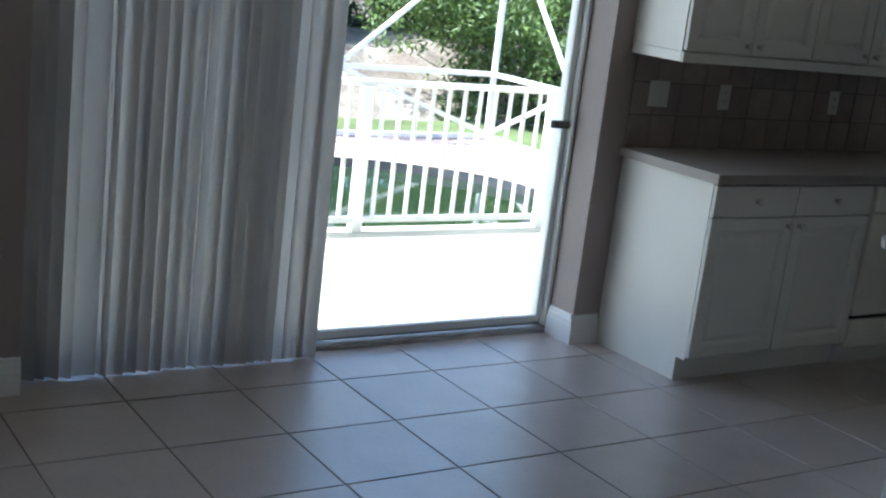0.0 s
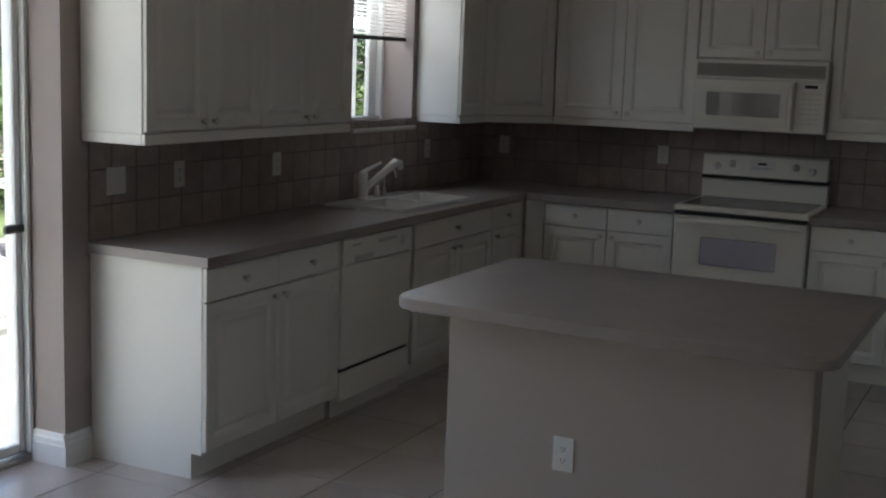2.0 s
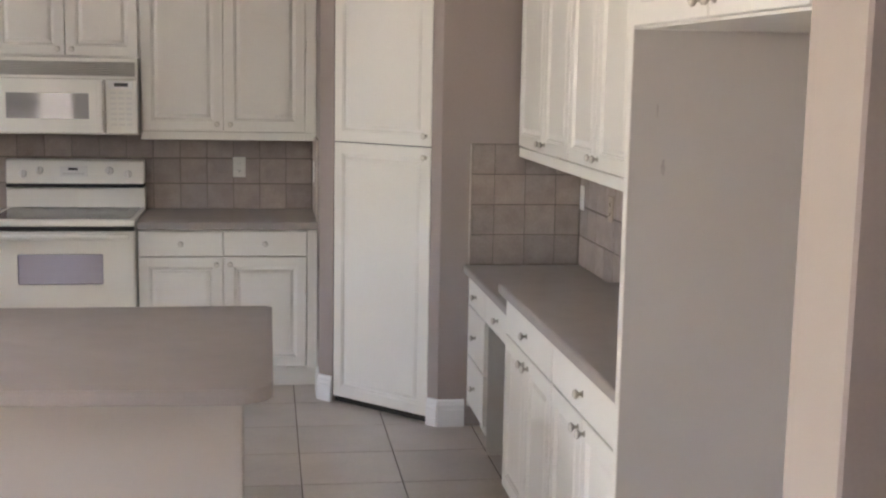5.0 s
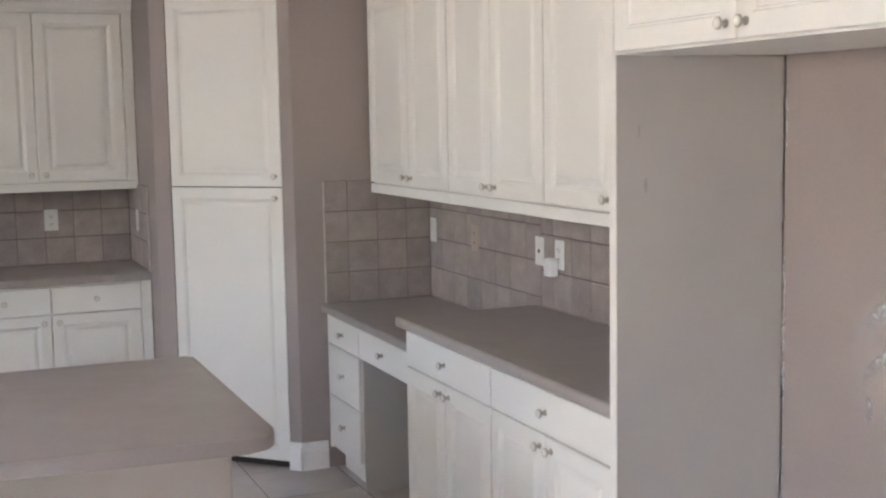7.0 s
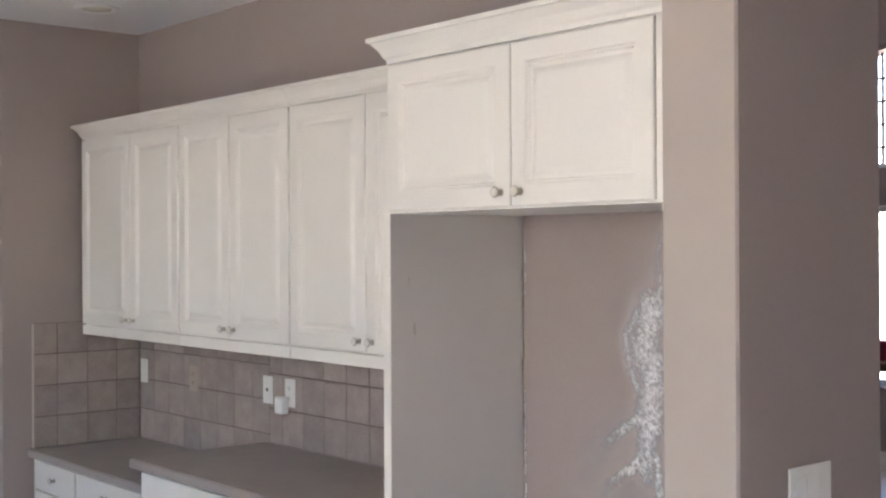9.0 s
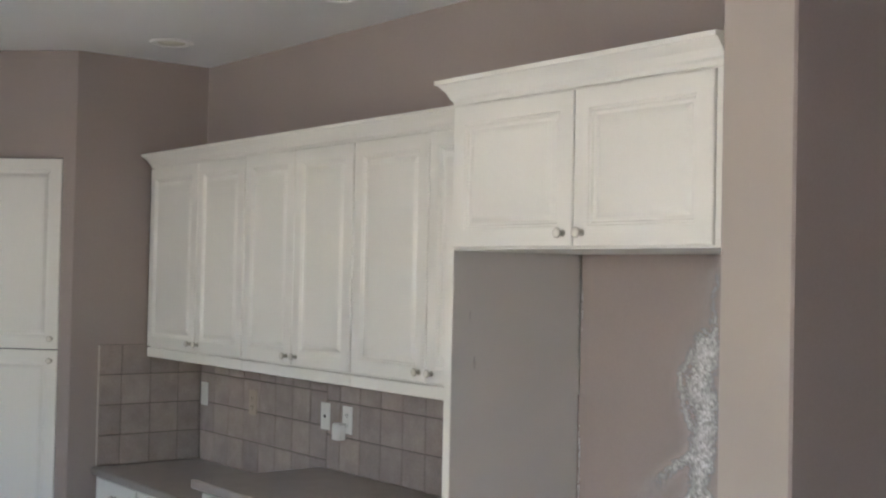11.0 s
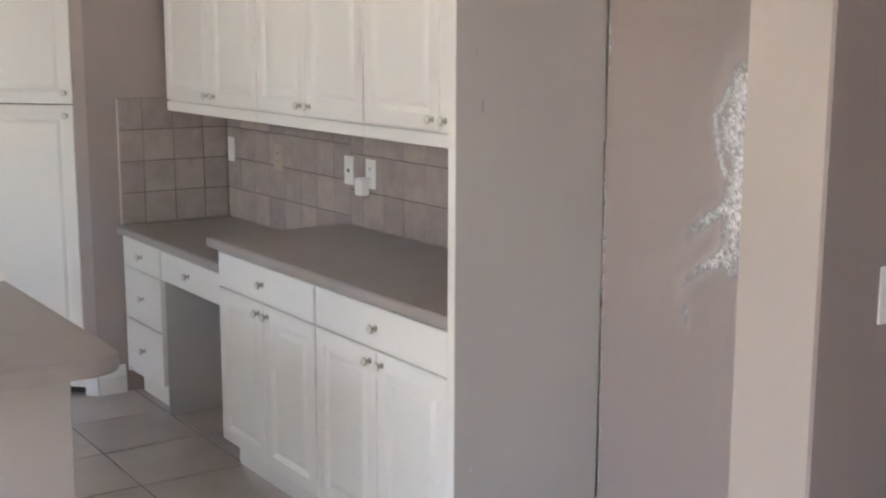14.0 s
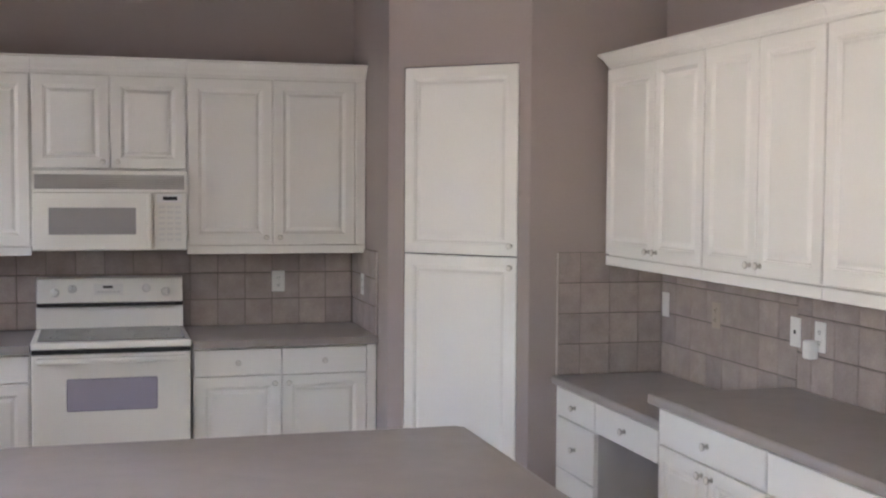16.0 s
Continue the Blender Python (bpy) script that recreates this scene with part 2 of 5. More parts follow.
def cells(xs, ys, z0, z1, filled, bevel=0.0):
    """A slab made of the cells of a grid for which filled(i, j) holds: L shapes and openings."""
    bm = bmesh.new()
    made = {}

    def v(i, j, z):
        if (i, j, z) not in made:
            made[i, j, z] = bm.verts.new((xs[i], ys[j], (z0, z1)[z]))
        return made[i, j, z]

    def has(i, j):
        return 0 <= i < len(xs) - 1 and 0 <= j < len(ys) - 1 and filled(i, j)
    for i in range(len(xs) - 1):
        for j in range(len(ys) - 1):
            if not has(i, j):
                continue
            bm.faces.new((v(i, j, 1), v(i + 1, j, 1), v(i + 1, j + 1, 1), v(i, j + 1, 1)))
            bm.faces.new((v(i, j, 0), v(i, j + 1, 0), v(i + 1, j + 1, 0), v(i + 1, j, 0)))
            for di, dj, a, b in ((-1, 0, (i, j + 1), (i, j)), (1, 0, (i + 1, j), (i + 1, j + 1)),
                                 (0, -1, (i, j), (i + 1, j)), (0, 1, (i + 1, j + 1), (i, j + 1))):
                if not has(i + di, j + dj):
                    bm.faces.new((v(*a, 0), v(*b, 0), v(*b, 1), v(*a, 1)))
    if bevel:
        rim = [e for e in bm.edges if len(e.link_faces) == 2 and e.calc_face_angle(0) > 1.0]
        bmesh.ops.bevel(bm, geom=rim, offset=bevel, segments=2, affect="EDGES", profile=0.5)
    return bm


def as_mesh(name, bm, mat, smooth=False):
    data = bpy.data.meshes.new(name)
    bmesh.ops.recalc_face_normals(bm, faces=bm.faces)
    bm.to_mesh(data)
    bm.free()
    data.materials.append(mat)
    if smooth:
        for f in data.polygons:
            f.use_smooth = True
        data.set_sharp_from_angle(angle=radians(40))
    return data


def part(name, bm, mat, parent=None, label="", at=None, smooth=False):
    """Links a bmesh as one mesh object under a thing or a part."""
    data = bm if isinstance(bm, bpy.types.Mesh) else as_mesh(name, bm, mat, smooth)
    ob = new(name, data)
    ob.parent = parent
    if at is not None:
        ob.matrix_basis = at if isinstance(at, Matrix) else Matrix.Translation(at)
    return tagged(ob, label) if label else ob


def thing(name, m, label, category, group="", kind=""):
    ob = new(name)
    ob.matrix_basis = m
    ob.empty_display_size = 0.1
    return tagged(ob, label, category, group, kind)


def structure(name, bm, mat, label, category, at=None):
    return tagged(part(name, bm, mat, None, at=at), label, category, kind="structure")

# ---------- the setting ----------
WX, EX, H = -1.93, 2.573, 2.79     # west wall, east wall, ceiling height
HOUSE_E, HOUSE_S = 8.5, -10.0
H2 = 3.7      # the next room is higher

# west wall: sliding door opening, sink window, added unseen opening for fill light
DOOR_S, DOOR_N, DOOR_H = -6.36, -3.925, 2.40
WIN_S, WIN_N, WIN_LO, WIN_HI = -1.72, -1.02, 1.30, 2.36
OUT = -2.23


def upright(spans, holes, x0, x1, top=H + 0.1):
    """A wall that runs along y from x0 to x1, with openings (y0, y1, z0, z1)."""
    ys = sorted({spans[0], spans[1], *(h for o in holes for h in o[:2])})
    zs = sorted({-0.12, top, *(h for o in holes for h in o[2:])})

    def filled(i, j):
        y, z = (ys[i] + ys[i + 1]) / 2, (zs[j] + zs[j + 1]) / 2
        return not any(o[0] < y < o[1] and o[2] < z < o[3] for o in holes)
    bm = cells(ys, zs, x0, x1, filled)
    bmesh.ops.transform(bm, matrix=Matrix(((0, 0, 1, 0), (1, 0, 0, 0), (0, 1, 0, 0), (0, 0, 0, 1))), verts=bm.verts)
    return bm


wall_west = structure("wall_west", upright((HOUSE_S, 0.15), [(DOOR_S, DOOR_N, -0.02, DOOR_H), (WIN_S, WIN_N, WIN_LO, WIN_HI), (-8.35, -7.25, 0.05, 2.35)], OUT, WX), WALL,
                      "taupe painted wall with sliding door and sink window", "wall")
wall_north = structure("wall_north", solid(WX, HOUSE_E, 0, 0.15, -0.12, H2 + 0.1), WALL, "taupe painted wall behind the range", "wall")
wall_east = structure("wall_east", cells([2.47, EX, EX + 0.13], [-5.236, -4.242, -1.40], -0.12, H + 0.1, lambda i, j: i == 1 or j == 0), WALL,
                      "taupe painted wall with scraped patch in the fridge recess", "wall")
wall_pier = structure("wall_pier", solid(1.932, 2.50, -5.44, -5.237, -0.12, H + 0.1, 0.006), WALL,
                      "taupe wall with pale beige end beside the fridge recess", "wall")
# the end of the wall has a paler, more beige colour than its sides
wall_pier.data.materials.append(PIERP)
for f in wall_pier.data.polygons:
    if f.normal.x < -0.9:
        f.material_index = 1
wall_pantry_west = structure("wall_pantry_west", solid(1.335, 1.435, -0.85, 0, -0.12, H + 0.1), WALL, "short taupe wall beside the range counter", "wall")
wall_pantry_south = structure("wall_pantry_south", solid(1.885, EX, -1.41, -1.30, -0.12, H + 0.1), WALL, "taupe wall at the end of the desk", "wall")
PA, PB = Vector((1.335, -0.85, 0)), Vector((1.885, -1.41, 0))
PDIR = (PB - PA).normalized()
PLEN = (PB - PA).length
PM = Matrix.Translation(PA) @ Matrix.Rotation(math.atan2(PDIR.y, PDIR.x), 4, "Z")   # x along the diagonal wall, -y out into the room
D0, D1, DTOP = 0.092, 0.722, 2.275
bm = cells([0, D0, D1, PLEN], [-0.12, DTOP, H + 0.1], -0.1, 0.0, lambda i, j: not (i == 1 and j == 0))
bmesh.ops.transform(bm, matrix=Matrix(((1, 0, 0, 0), (0, 0, -1, 0), (0, 1, 0, 0), (0, 0, 0, 1))), verts=bm.verts)
wall_diagonal = structure("wall_diagonal", bm, WALL, "taupe diagonal wall around the pantry doors", "wall", at=PM)
SW0, SW1, SWH = -1.90, -1.42, 2.30      # narrow window behind the walk, seen mirrored in the microwave
south_bm = cells([OUT, SW0, SW1, HOUSE_E + 0.2], [-0.12, 0.1, SWH, H2 + 0.1], -HOUSE_S, -HOUSE_S + 0.2, lambda i, j: not (i == 1 and j == 1))
bmesh.ops.transform(south_bm, matrix=Matrix(((1, 0, 0, 0), (0, 0, -1, 0), (0, 1, 0, 0), (0, 0, 0, 1))), verts=south_bm.verts)
wall_south = structure("wall_south", south_bm, WALL, "plain taupe wall closing the room", "wall")
# EASTSIDE is an added bare opening out of view, made for the area lamp
EASTWIN, EASTARCH, EASTSIDE = (-3.3, -1.5, 0.63, 2.04), (-3.3, -1.5, 2.33, 3.30), (-5.2, -4.0, 0.63, 2.04)
bm = upright((HOUSE_S, 0.15), [EASTWIN, EASTARCH, EASTSIDE], HOUSE_E, HOUSE_E + 0.2, H2 + 0.1)
wall_far_east = structure("wall_far_east", bm, WALL, "taupe wall of the next room with a tall window", "wall")
ceiling = structure("ceiling", solid(OUT, EX + 0.13, HOUSE_S - 0.2, 0.15, H, H + 0.1), CEIL, "white textured ceiling", "ceiling")
ceiling_high = structure("ceiling_high", solid(EX + 0.13, HOUSE_E + 0.2, HOUSE_S - 0.2, 0.15, H2, H2 + 0.1), CEIL, "white ceiling of the next room", "ceiling")
wall_bulkhead = structure("wall_bulkhead", solid(EX, EX + 0.13, HOUSE_S, 0, H + 0.101, H2 + 0.1), WALL, "taupe wall above the kitchen ceiling", "wall")
floor = structure("floor", solid(WX, HOUSE_E, HOUSE_S, 0, -0.12, -0.004), GROUT, "greige square ceramic floor tiles with dark grout", "floor")


def baseboard(name, length, m, h=0.135):
    """White moulded skirting that runs along x, its face towards -y."""
    bm = bmesh.new()
    prof = [(0, 0), (-0.016, 0), (-0.016, h * 0.62), (-0.0125, h * 0.66), (-0.0125, h * 0.80), (-0.008, h * 0.85), (-0.006, h * 0.97), (0, h)]
    a = [bm.verts.new((0, y, z)) for y, z in prof]
    b = [bm.verts.new((length, y, z)) for y, z in prof]
    for k in range(len(prof)):
        j = (k + 1) % len(prof)
        bm.faces.new((a[k], a[j], b[j], b[k]))
    bm.faces.new(a)
    bm.faces.new(b[::-1])
    return structure(name, bm, TRIM, "white moulded wooden baseboard", "baseboard", at=m)


baseboard("baseboard", -3.784 - DOOR_N + 0.016, pose(WX + 0.0005, DOOR_N - 0.016, 0, 0, 0, 90))
baseboard("baseboard", 0.169, pose(-2.098, DOOR_N - 0.0005, 0, 0, 0, 0))
baseboard("baseboard", 0.46, pose(WX + 0.001, -6.82, 0, 0, 0, 90))
baseboard("baseboard", 0.19, pose(1.334, -0.66, 0, 0, 0, -90))
baseboard("baseboard", D0 - 0.002, PM)
baseboard("baseboard", PLEN - D1, PM @ Matrix.Translation((D1 + 0.002, 0, 0)))
baseboard("baseboard", 0.13, pose(1.885, -1.411, 0))
baseboard("baseboard", 0.57, pose(1.93, -5.441, 0))
baseboard("baseboard", 0.2, pose(1.931, -5.24, 0, 0, 0, -90))
baseboard("baseboard", 9.0, pose(HOUSE_E - 0.001, -0.2, 0, 0, 0, -90))
baseboard("baseboard", 5.7, pose(2.74, -0.001, 0))


# ---------- sliding door, blinds, windows ----------
def bar(w, d, z0, z1, bevel=0.004):
    return solid(-w / 2, w / 2, -d / 2, d / 2, z0, z1, bevel)


door_1 = tagged(new("door_1"), "white aluminium sliding glass patio door, closed", "sliding door", kind="structure")
door_1.matrix_basis = pose(-2.16, (DOOR_S + DOOR_N) / 2, 0, 0, 0, 90)
half = (DOOR_N - DOOR_S) / 2
part("door_track", solid(-half, half, -0.06, 0.06, -0.01, 0.020, 0.003), ALUG, door_1, "worn grey metal floor track")
part("track_rail", solid(-half, half, -0.018, -0.012, 0.028, 0.04), ALUG, door_1)
part("track_rail", solid(-half, half, 0.022, 0.028, 0.028, 0.04), ALUG, door_1)
part("jamb", solid(half - 0.022, half, -0.062, 0.062, 0.03, DOOR_H, 0.004), ALU, door_1)
part("jamb", solid(-half, -half + 0.035, -0.062, 0.062, 0.03, DOOR_H, 0.004), ALU, door_1)
part("head", solid(-half, half, -0.06, 0.06, DOOR_H - 0.04, DOOR_H, 0.004), ALU, door_1)
for x0, x1, y in ((-0.06, half - 0.022, -0.015), (-half + 0.035, 0.02, 0.025)):
    leaf = part("door_leaf", solid(x0, x0 + 0.074, y - 0.016, y + 0.016, 0.04, DOOR_H - 0.04, 0.004), ALU, door_1)
    part("stile", solid(x1 - 0.03, x1, y - 0.016, y + 0.016, 0.04, DOOR_H - 0.04, 0.004), ALU, leaf)
    part("rail", solid(x0 + 0.074, x1 - 0.03, y - 0.016, y + 0.016, 0.04, 0.075, 0.003), ALU, leaf)
    part("rail", solid(x0 + 0.074, x1 - 0.03, y - 0.016, y + 0.016, DOOR_H - 0.12, DOOR_H - 0.04, 0.003), ALU, leaf)
    pane = part("pane", solid(x0 + 0.072, x1 - 0.028, y - 0.002, y + 0.002, 0.07, DOOR_H - 0.1), GLASS, leaf, "clear glass pane")
    pane.visible_shadow = False
    if y < 0:
        bm = solid(x1 - 0.105, x1 - 0.006, y - 0.045, y - 0.02, 0.955, 0.99, 0.006)
        part("door_handle", bm, PULL, leaf, "dark grey pull handle")

# one vertical blind with its slats drawn to one side
blind = thing("vertical_blind", pose(-2.02, 0, 0), "grey vinyl vertical blind, slats hanging over the patio door", "blind")
part("head_rail", solid(-0.03, 0.03, DOOR_S + 0.02, DOOR_N - 0.02, DOOR_H - 0.06, DOOR_H - 0.01, 0.004), ALU, blind)
bm = bmesh.new()
prev = None
for k in range(7):
    u = (k / 6 - 0.5)
    ring = [bm.verts.new((u * 0.089, 0.007 * (1 - 4 * u * u) + s, z)) for z in (0.009, DOOR_H - 0.07) for s in (0, 0.0012)]
    if prev:
        for a, b in ((0, 1), (1, 3), (3, 2), (2, 0)):
            bm.faces.new((prev[a], prev[b], ring[b], ring[a]))
    prev = ring
slat_mesh = as_mesh("slat", bm, SLAT, True)
rng = random.Random(4)
y = DOOR_S + 0.03
k = 0
while y < -5.215:
    # the stack is drawn close; a few slats hang askew and let daylight past
    turn = 74 + rng.uniform(-20, 14) if k not in (2, 5, 12, 19) else 38 + rng.uniform(-8, 8)
    part("slat", slat_mesh, SLAT, blind, at=pose(rng.uniform(-0.010, 0.010), y, rng.uniform(-0.004, 0.006), 0, 0, turn))
    y += rng.uniform(0.034, 0.058) if k not in (3, 20) else 0.082
    k += 1

blind_south = thing("vertical_blind", pose(0, HOUSE_S - 0.05, 0), "grey vinyl vertical blind closed over a narrow window", "blind")
part("head_rail", solid(SW0 + 0.005, SW1 - 0.005, -0.03, 0.03, SWH - 0.06, SWH - 0.01, 0.004), ALU, blind_south)
for k in range(6):
    part("slat", slat_mesh, SLAT, blind_south, at=pose(SW0 + 0.05 + 0.078 * k, 0, 0.104, 0, 0, 24 + 7 * (k % 3)) @ Matrix.Diagonal((1, 1, (SWH - 0.17) / (DOOR_H - 0.07), 1)))

window_1 = tagged(new("window_1"), "white single-hung window over the sink", "window", kind="structure")
window_1.matrix_basis = pose(-2.17, (WIN_S + WIN_N) / 2, 0, 0, 0, 90)
hw = (WIN_N - WIN_S) / 2
fr = part("window_frame", solid(-hw, -hw + 0.04, -0.04, 0.04, WIN_LO, WIN_HI, 0.004), ALU, window_1)
part("window_frame", solid(hw - 0.04, hw, -0.04, 0.04, WIN_LO, WIN_HI, 0.004), ALU, window_1)
part("window_frame", solid(-hw + 0.04, hw - 0.04, -0.04, 0.04, WIN_LO, WIN_LO + 0.05, 0.004), ALUG, window_1, "grey lower window rail")
part("window_frame", solid(-hw + 0.04, hw - 0.04, -0.04, 0.04, WIN_HI - 0.04, WIN_HI, 0.004), ALU, window_1)
part("sash", solid(hw - 0.13, hw - 0.042, -0.012, 0.02, WIN_LO + 0.05, WIN_HI - 0.04, 0.004), ALU, window_1)
pane = part("pane", solid(-hw + 0.04, hw - 0.13, 0.0, 0.004, WIN_LO + 0.05, WIN_HI - 0.04), GLASS, window_1)
pane.visible_shadow = False
window_sill = structure("window_sill", solid(-2.13, WX + 0.025, WIN_S - 0.02, WIN_N + 0.02, WIN_LO - 0.02, WIN_LO + 0.006, 0.005), PORC,
                        "white marble window sill", "sill")
mini = thing("mini_blind", pose(WX - 0.06, (WIN_S + WIN_N) / 2, 0, 0, 0, 90), "white aluminium mini blind, half raised", "blind")
slat2 = as_mesh("slat", solid(-hw + 0.012, hw - 0.012, -0.0125, 0.0125, -0.0006, 0.0006), PLASTIC)
z = 1.835
while z < WIN_HI - 0.05:
    part("slat", slat2, PLASTIC, mini, at=pose(0, 0, z, 28, 0, 0))
    z += 0.021
part("bottom_rail", solid(-hw + 0.01, hw - 0.01, -0.014, 0.014, 1.80, 1.823, 0.003), DARK, mini, "dark stack of slats on the bottom rail")
part("head_rail", solid(-hw + 0.008, hw - 0.008, -0.018, 0.018, WIN_HI - 0.04, WIN_HI - 0.005, 0.003), PLASTIC, mini)

# ---------- cabinets ----------
def knob_bm():
    m = Matrix.Rotation(radians(90), 4, "X")
    return lathe([(0.010, 0), (0.010, 0.002), (0.0055, 0.004), (0.005, 0.012), (0.011, 0.016), (0.0145, 0.020), (0.0145, 0.023)], 14, m)


def knob_top():
    m = Matrix.Rotation(radians(90), 4, "X")
    return lathe([(0.0125, 0.0232), (0.0120, 0.0262), (0.008, 0.0290), (0.003, 0.0300)], 14, m)


KNOB, KNOB_TOP = as_mesh("knob", knob_bm(), NICKEL, True), as_mesh("knob_cap", knob_top(), CERAMIC, True)


def add_knob(parent, x, z):
    k = part("knob", KNOB, NICKEL, parent, "satin nickel knob", at=(x, -0.0005, z))
    part("knob_cap", KNOB_TOP, CERAMIC, k)


def front_bm(x0, x1, z0, z1, raised=True, t=0.02):
    """A cabinet front from y = 0 back to t: rounded edge and, on a door, a routed moulding round a raised field."""
    rings = [(0.0, t), (0.0, 0.004), (0.0012, 0.0012), (0.004, 0.0)]
    if raised:
        rings += [(0.052, 0.0), (0.055, 0.004), (0.060, 0.0045), (0.064, 0.0105), (0.072, 0.0115), (0.085, 0.0045), (0.091, 0.003)]
    bm = bmesh.new()
    loops = [[bm.verts.new(c) for c in ((x0 + i, y, z0 + i), (x1 - i, y, z0 + i), (x1 - i, y, z1 - i), (x0 + i, y, z1 - i))] for i, y in rings]
    bm.faces.new(loops[0][::-1])
    for a, b in zip(loops, loops[1:]):
        for k in range(4):
            bm.faces.new((a[k], a[(k + 1) % 4], b[(k + 1) % 4], b[k]))
    bm.faces.new(loops[-1])
    return bm


GAP = 0.0025


def add_door(cab, x0, x1, z0, z1, side=None, top=True, name="door", kz=None):
    d = part(name, front_bm(x0 + GAP, x1 - GAP, z0 + GAP, z1 - GAP), CAB, cab)
    if side:
        add_knob(d, x1 - 0.036 if side == "R" else x0 + 0.036, kz if kz else (z1 - 0.04 if top else z0 + 0.038))
    return d


def add_drawer(cab, x0, x1, z0, z1, knob=True):
    d = part("drawer_front", front_bm(x0 + GAP, x1 - GAP, z0 + GAP, z1 - GAP, False), CAB, cab)
    if knob:
        add_knob(d, (x0 + x1) / 2, (z0 + z1) / 2)
    return d


CT, CB = 0.912, 0.872      # worktop: top and underside


def base_cabinet(m, w, columns, label, depth=0.585, toe=0.105, end=None, fillers=()):
    """Fronts at y = 0, the carcass behind. columns: (x0, x1, knob side, drawer x0 or None, drawer x1)."""
    cab = thing("base_cabinet", m, label, "cabinet", "kitchen base cabinets")
    part("body", solid(0, w, 0.0205, depth, toe, CB - 0.001), CAB, cab)
    part("toe_kick", solid(0.0 if end else 0.002, w - 0.002, 0.072, depth, 0.0, toe), CAB, cab)
    drawers = sorted({(c[3], c[4]) for c in columns if c[3] is not None})
    for x0, x1 in drawers:
        add_drawer(cab, x0, x1, 0.7265, CB - 0.008)
    for x0, x1, side, *_ in columns:
        add_door(cab, x0, x1, toe + 0.012, 0.7255, side)
    for x0, x1 in fillers:
        part("filler", solid(x0, x1, 0.006, 0.0204, toe, CB - 0.004, 0.001), CAB, cab)
    return cab


N, W, E = 0, 90, -90
FX, FY, FE = -1.335, -0.628, 1.972      # door faces: west run, north run, east run
WD = FX - WX - 0.004
base_cabinet(pose(FX, -3.775, 0, 0, 0, W), 1.0, [(0.0, 0.495, "R", 0.0, 0.495), (0.495, 0.996, "L", 0.495, 0.996)],
             "white raised-panel base cabinet with two drawers, at the counter's end", WD, end=True)
base_cabinet(pose(FX, -2.095, 0, 0, 0, W), 1.012, [(0.045, 0.525, "R", 0.045, 1.008), (0.525, 1.008, "L", 0.045, 1.008)],
             "white raised-panel sink base cabinet with false drawer front", WD)
base_cabinet(pose(FX, -1.080, 0, 0, 0, W), 1.076, [(0.005, 0.40, "L", 0.005, 0.40)], "white corner base cabinet with one drawer", WD, fillers=((0.405, 0.45),))
base_cabinet(pose(FX + 0.002, FY, 0, 0, 0, N), 0.95, [(0.135, 0.54, "R", 0.135, 0.54), (0.54, 0.945, "L", 0.54, 0.945)],
             "white raised-panel base cabinet with two drawers, beside the range", -FY - 0.004, fillers=((0.022, 0.132),))
base_cabinet(pose(0.388, FY, 0, 0, 0, N), 0.943, [(0.004, 0.445, "R", 0.004, 0.445), (0.445, 0.888, "L", 0.445, 0.888)],
             "white raised-panel base cabinet with two drawers, beside the pantry", -FY - 0.004, fillers=((0.890, 0.942),))
for y0, y1 in ((-2.612, -3.386), (-3.388, -4.17)):
    w = y0 - y1
    base_cabinet(pose(FE, y0, 0, 0, 0, E), w, [(0.004, w / 2, "R", 0.004, w - 0.004), (w / 2, w - 0.004, "L", 0.004, w - 0.004)],
                 "white raised-panel base cabinet with one wide drawer, beside the fridge recess", EX - FE - 0.004)

# desk with a drawer pedestal and a pencil drawer over the knee space
DX = 2.022
desk = thing("desk", pose(DX, -1.412, 0, 0, 0, E), "white built-in desk with three-drawer pedestal and open knee space", "desk")
part("body", solid(0.025, 0.468, 0.0205, EX - DX - 0.004, 0.105, 0.76), CAB, desk)
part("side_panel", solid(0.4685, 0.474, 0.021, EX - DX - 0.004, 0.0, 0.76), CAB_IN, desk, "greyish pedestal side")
part("toe_kick", solid(0.025, 0.468, 0.072, EX - DX - 0.004, 0.0, 0.105), CAB, desk)
part("filler", solid(0.002, 0.025, 0.006, 0.06, 0.105, 0.76, 0.001), CAB, desk)
for z0, z1 in ((0.618, 0.754), (0.374, 0.614), (0.132, 0.370)):
    add_drawer(desk, 0.028, 0.470, z0, z1)
part("pencil_drawer_box", solid(0.476, 1.19, 0.022, 0.45, 0.63, 0.758), CAB, desk)
add_drawer(desk, 0.477, 1.10, 0.618, 0.754)
part("filler", solid(1.102, 1.196, 0.004, 0.02, 0.618, 0.754), CAB, desk)
worktop = prism([(DX - 0.022, -2.608), (EX - 0.003, -2.608), (EX - 0.003, -1.414), (DX - 0.022, -1.414)], 0.762, 0.80, 0.008)
tagged(part("worktop", worktop, COUNTER), "taupe solid-surface desk top under the wall cupboards", "worktop")

# worktops
SX0, SX1, SY0, SY1 = -1.82, -1.405, -2.05, -1.22     # the sink's cut-out
CX, CY = FX + 0.024, FY - 0.024
xs, ys = [WX + 0.003, SX0, SX1, CX, -0.386], [-3.80, SY0, SY1, CY, -0.003]
counter = part("worktop", cells(xs, ys, CB, CT, lambda i, j: (i < 3 or j == 3) and not (i == 1 and j == 1), 0.006), COUNTER)
tagged(counter, "taupe solid-surface worktop in an L with sink cut-out", "worktop")
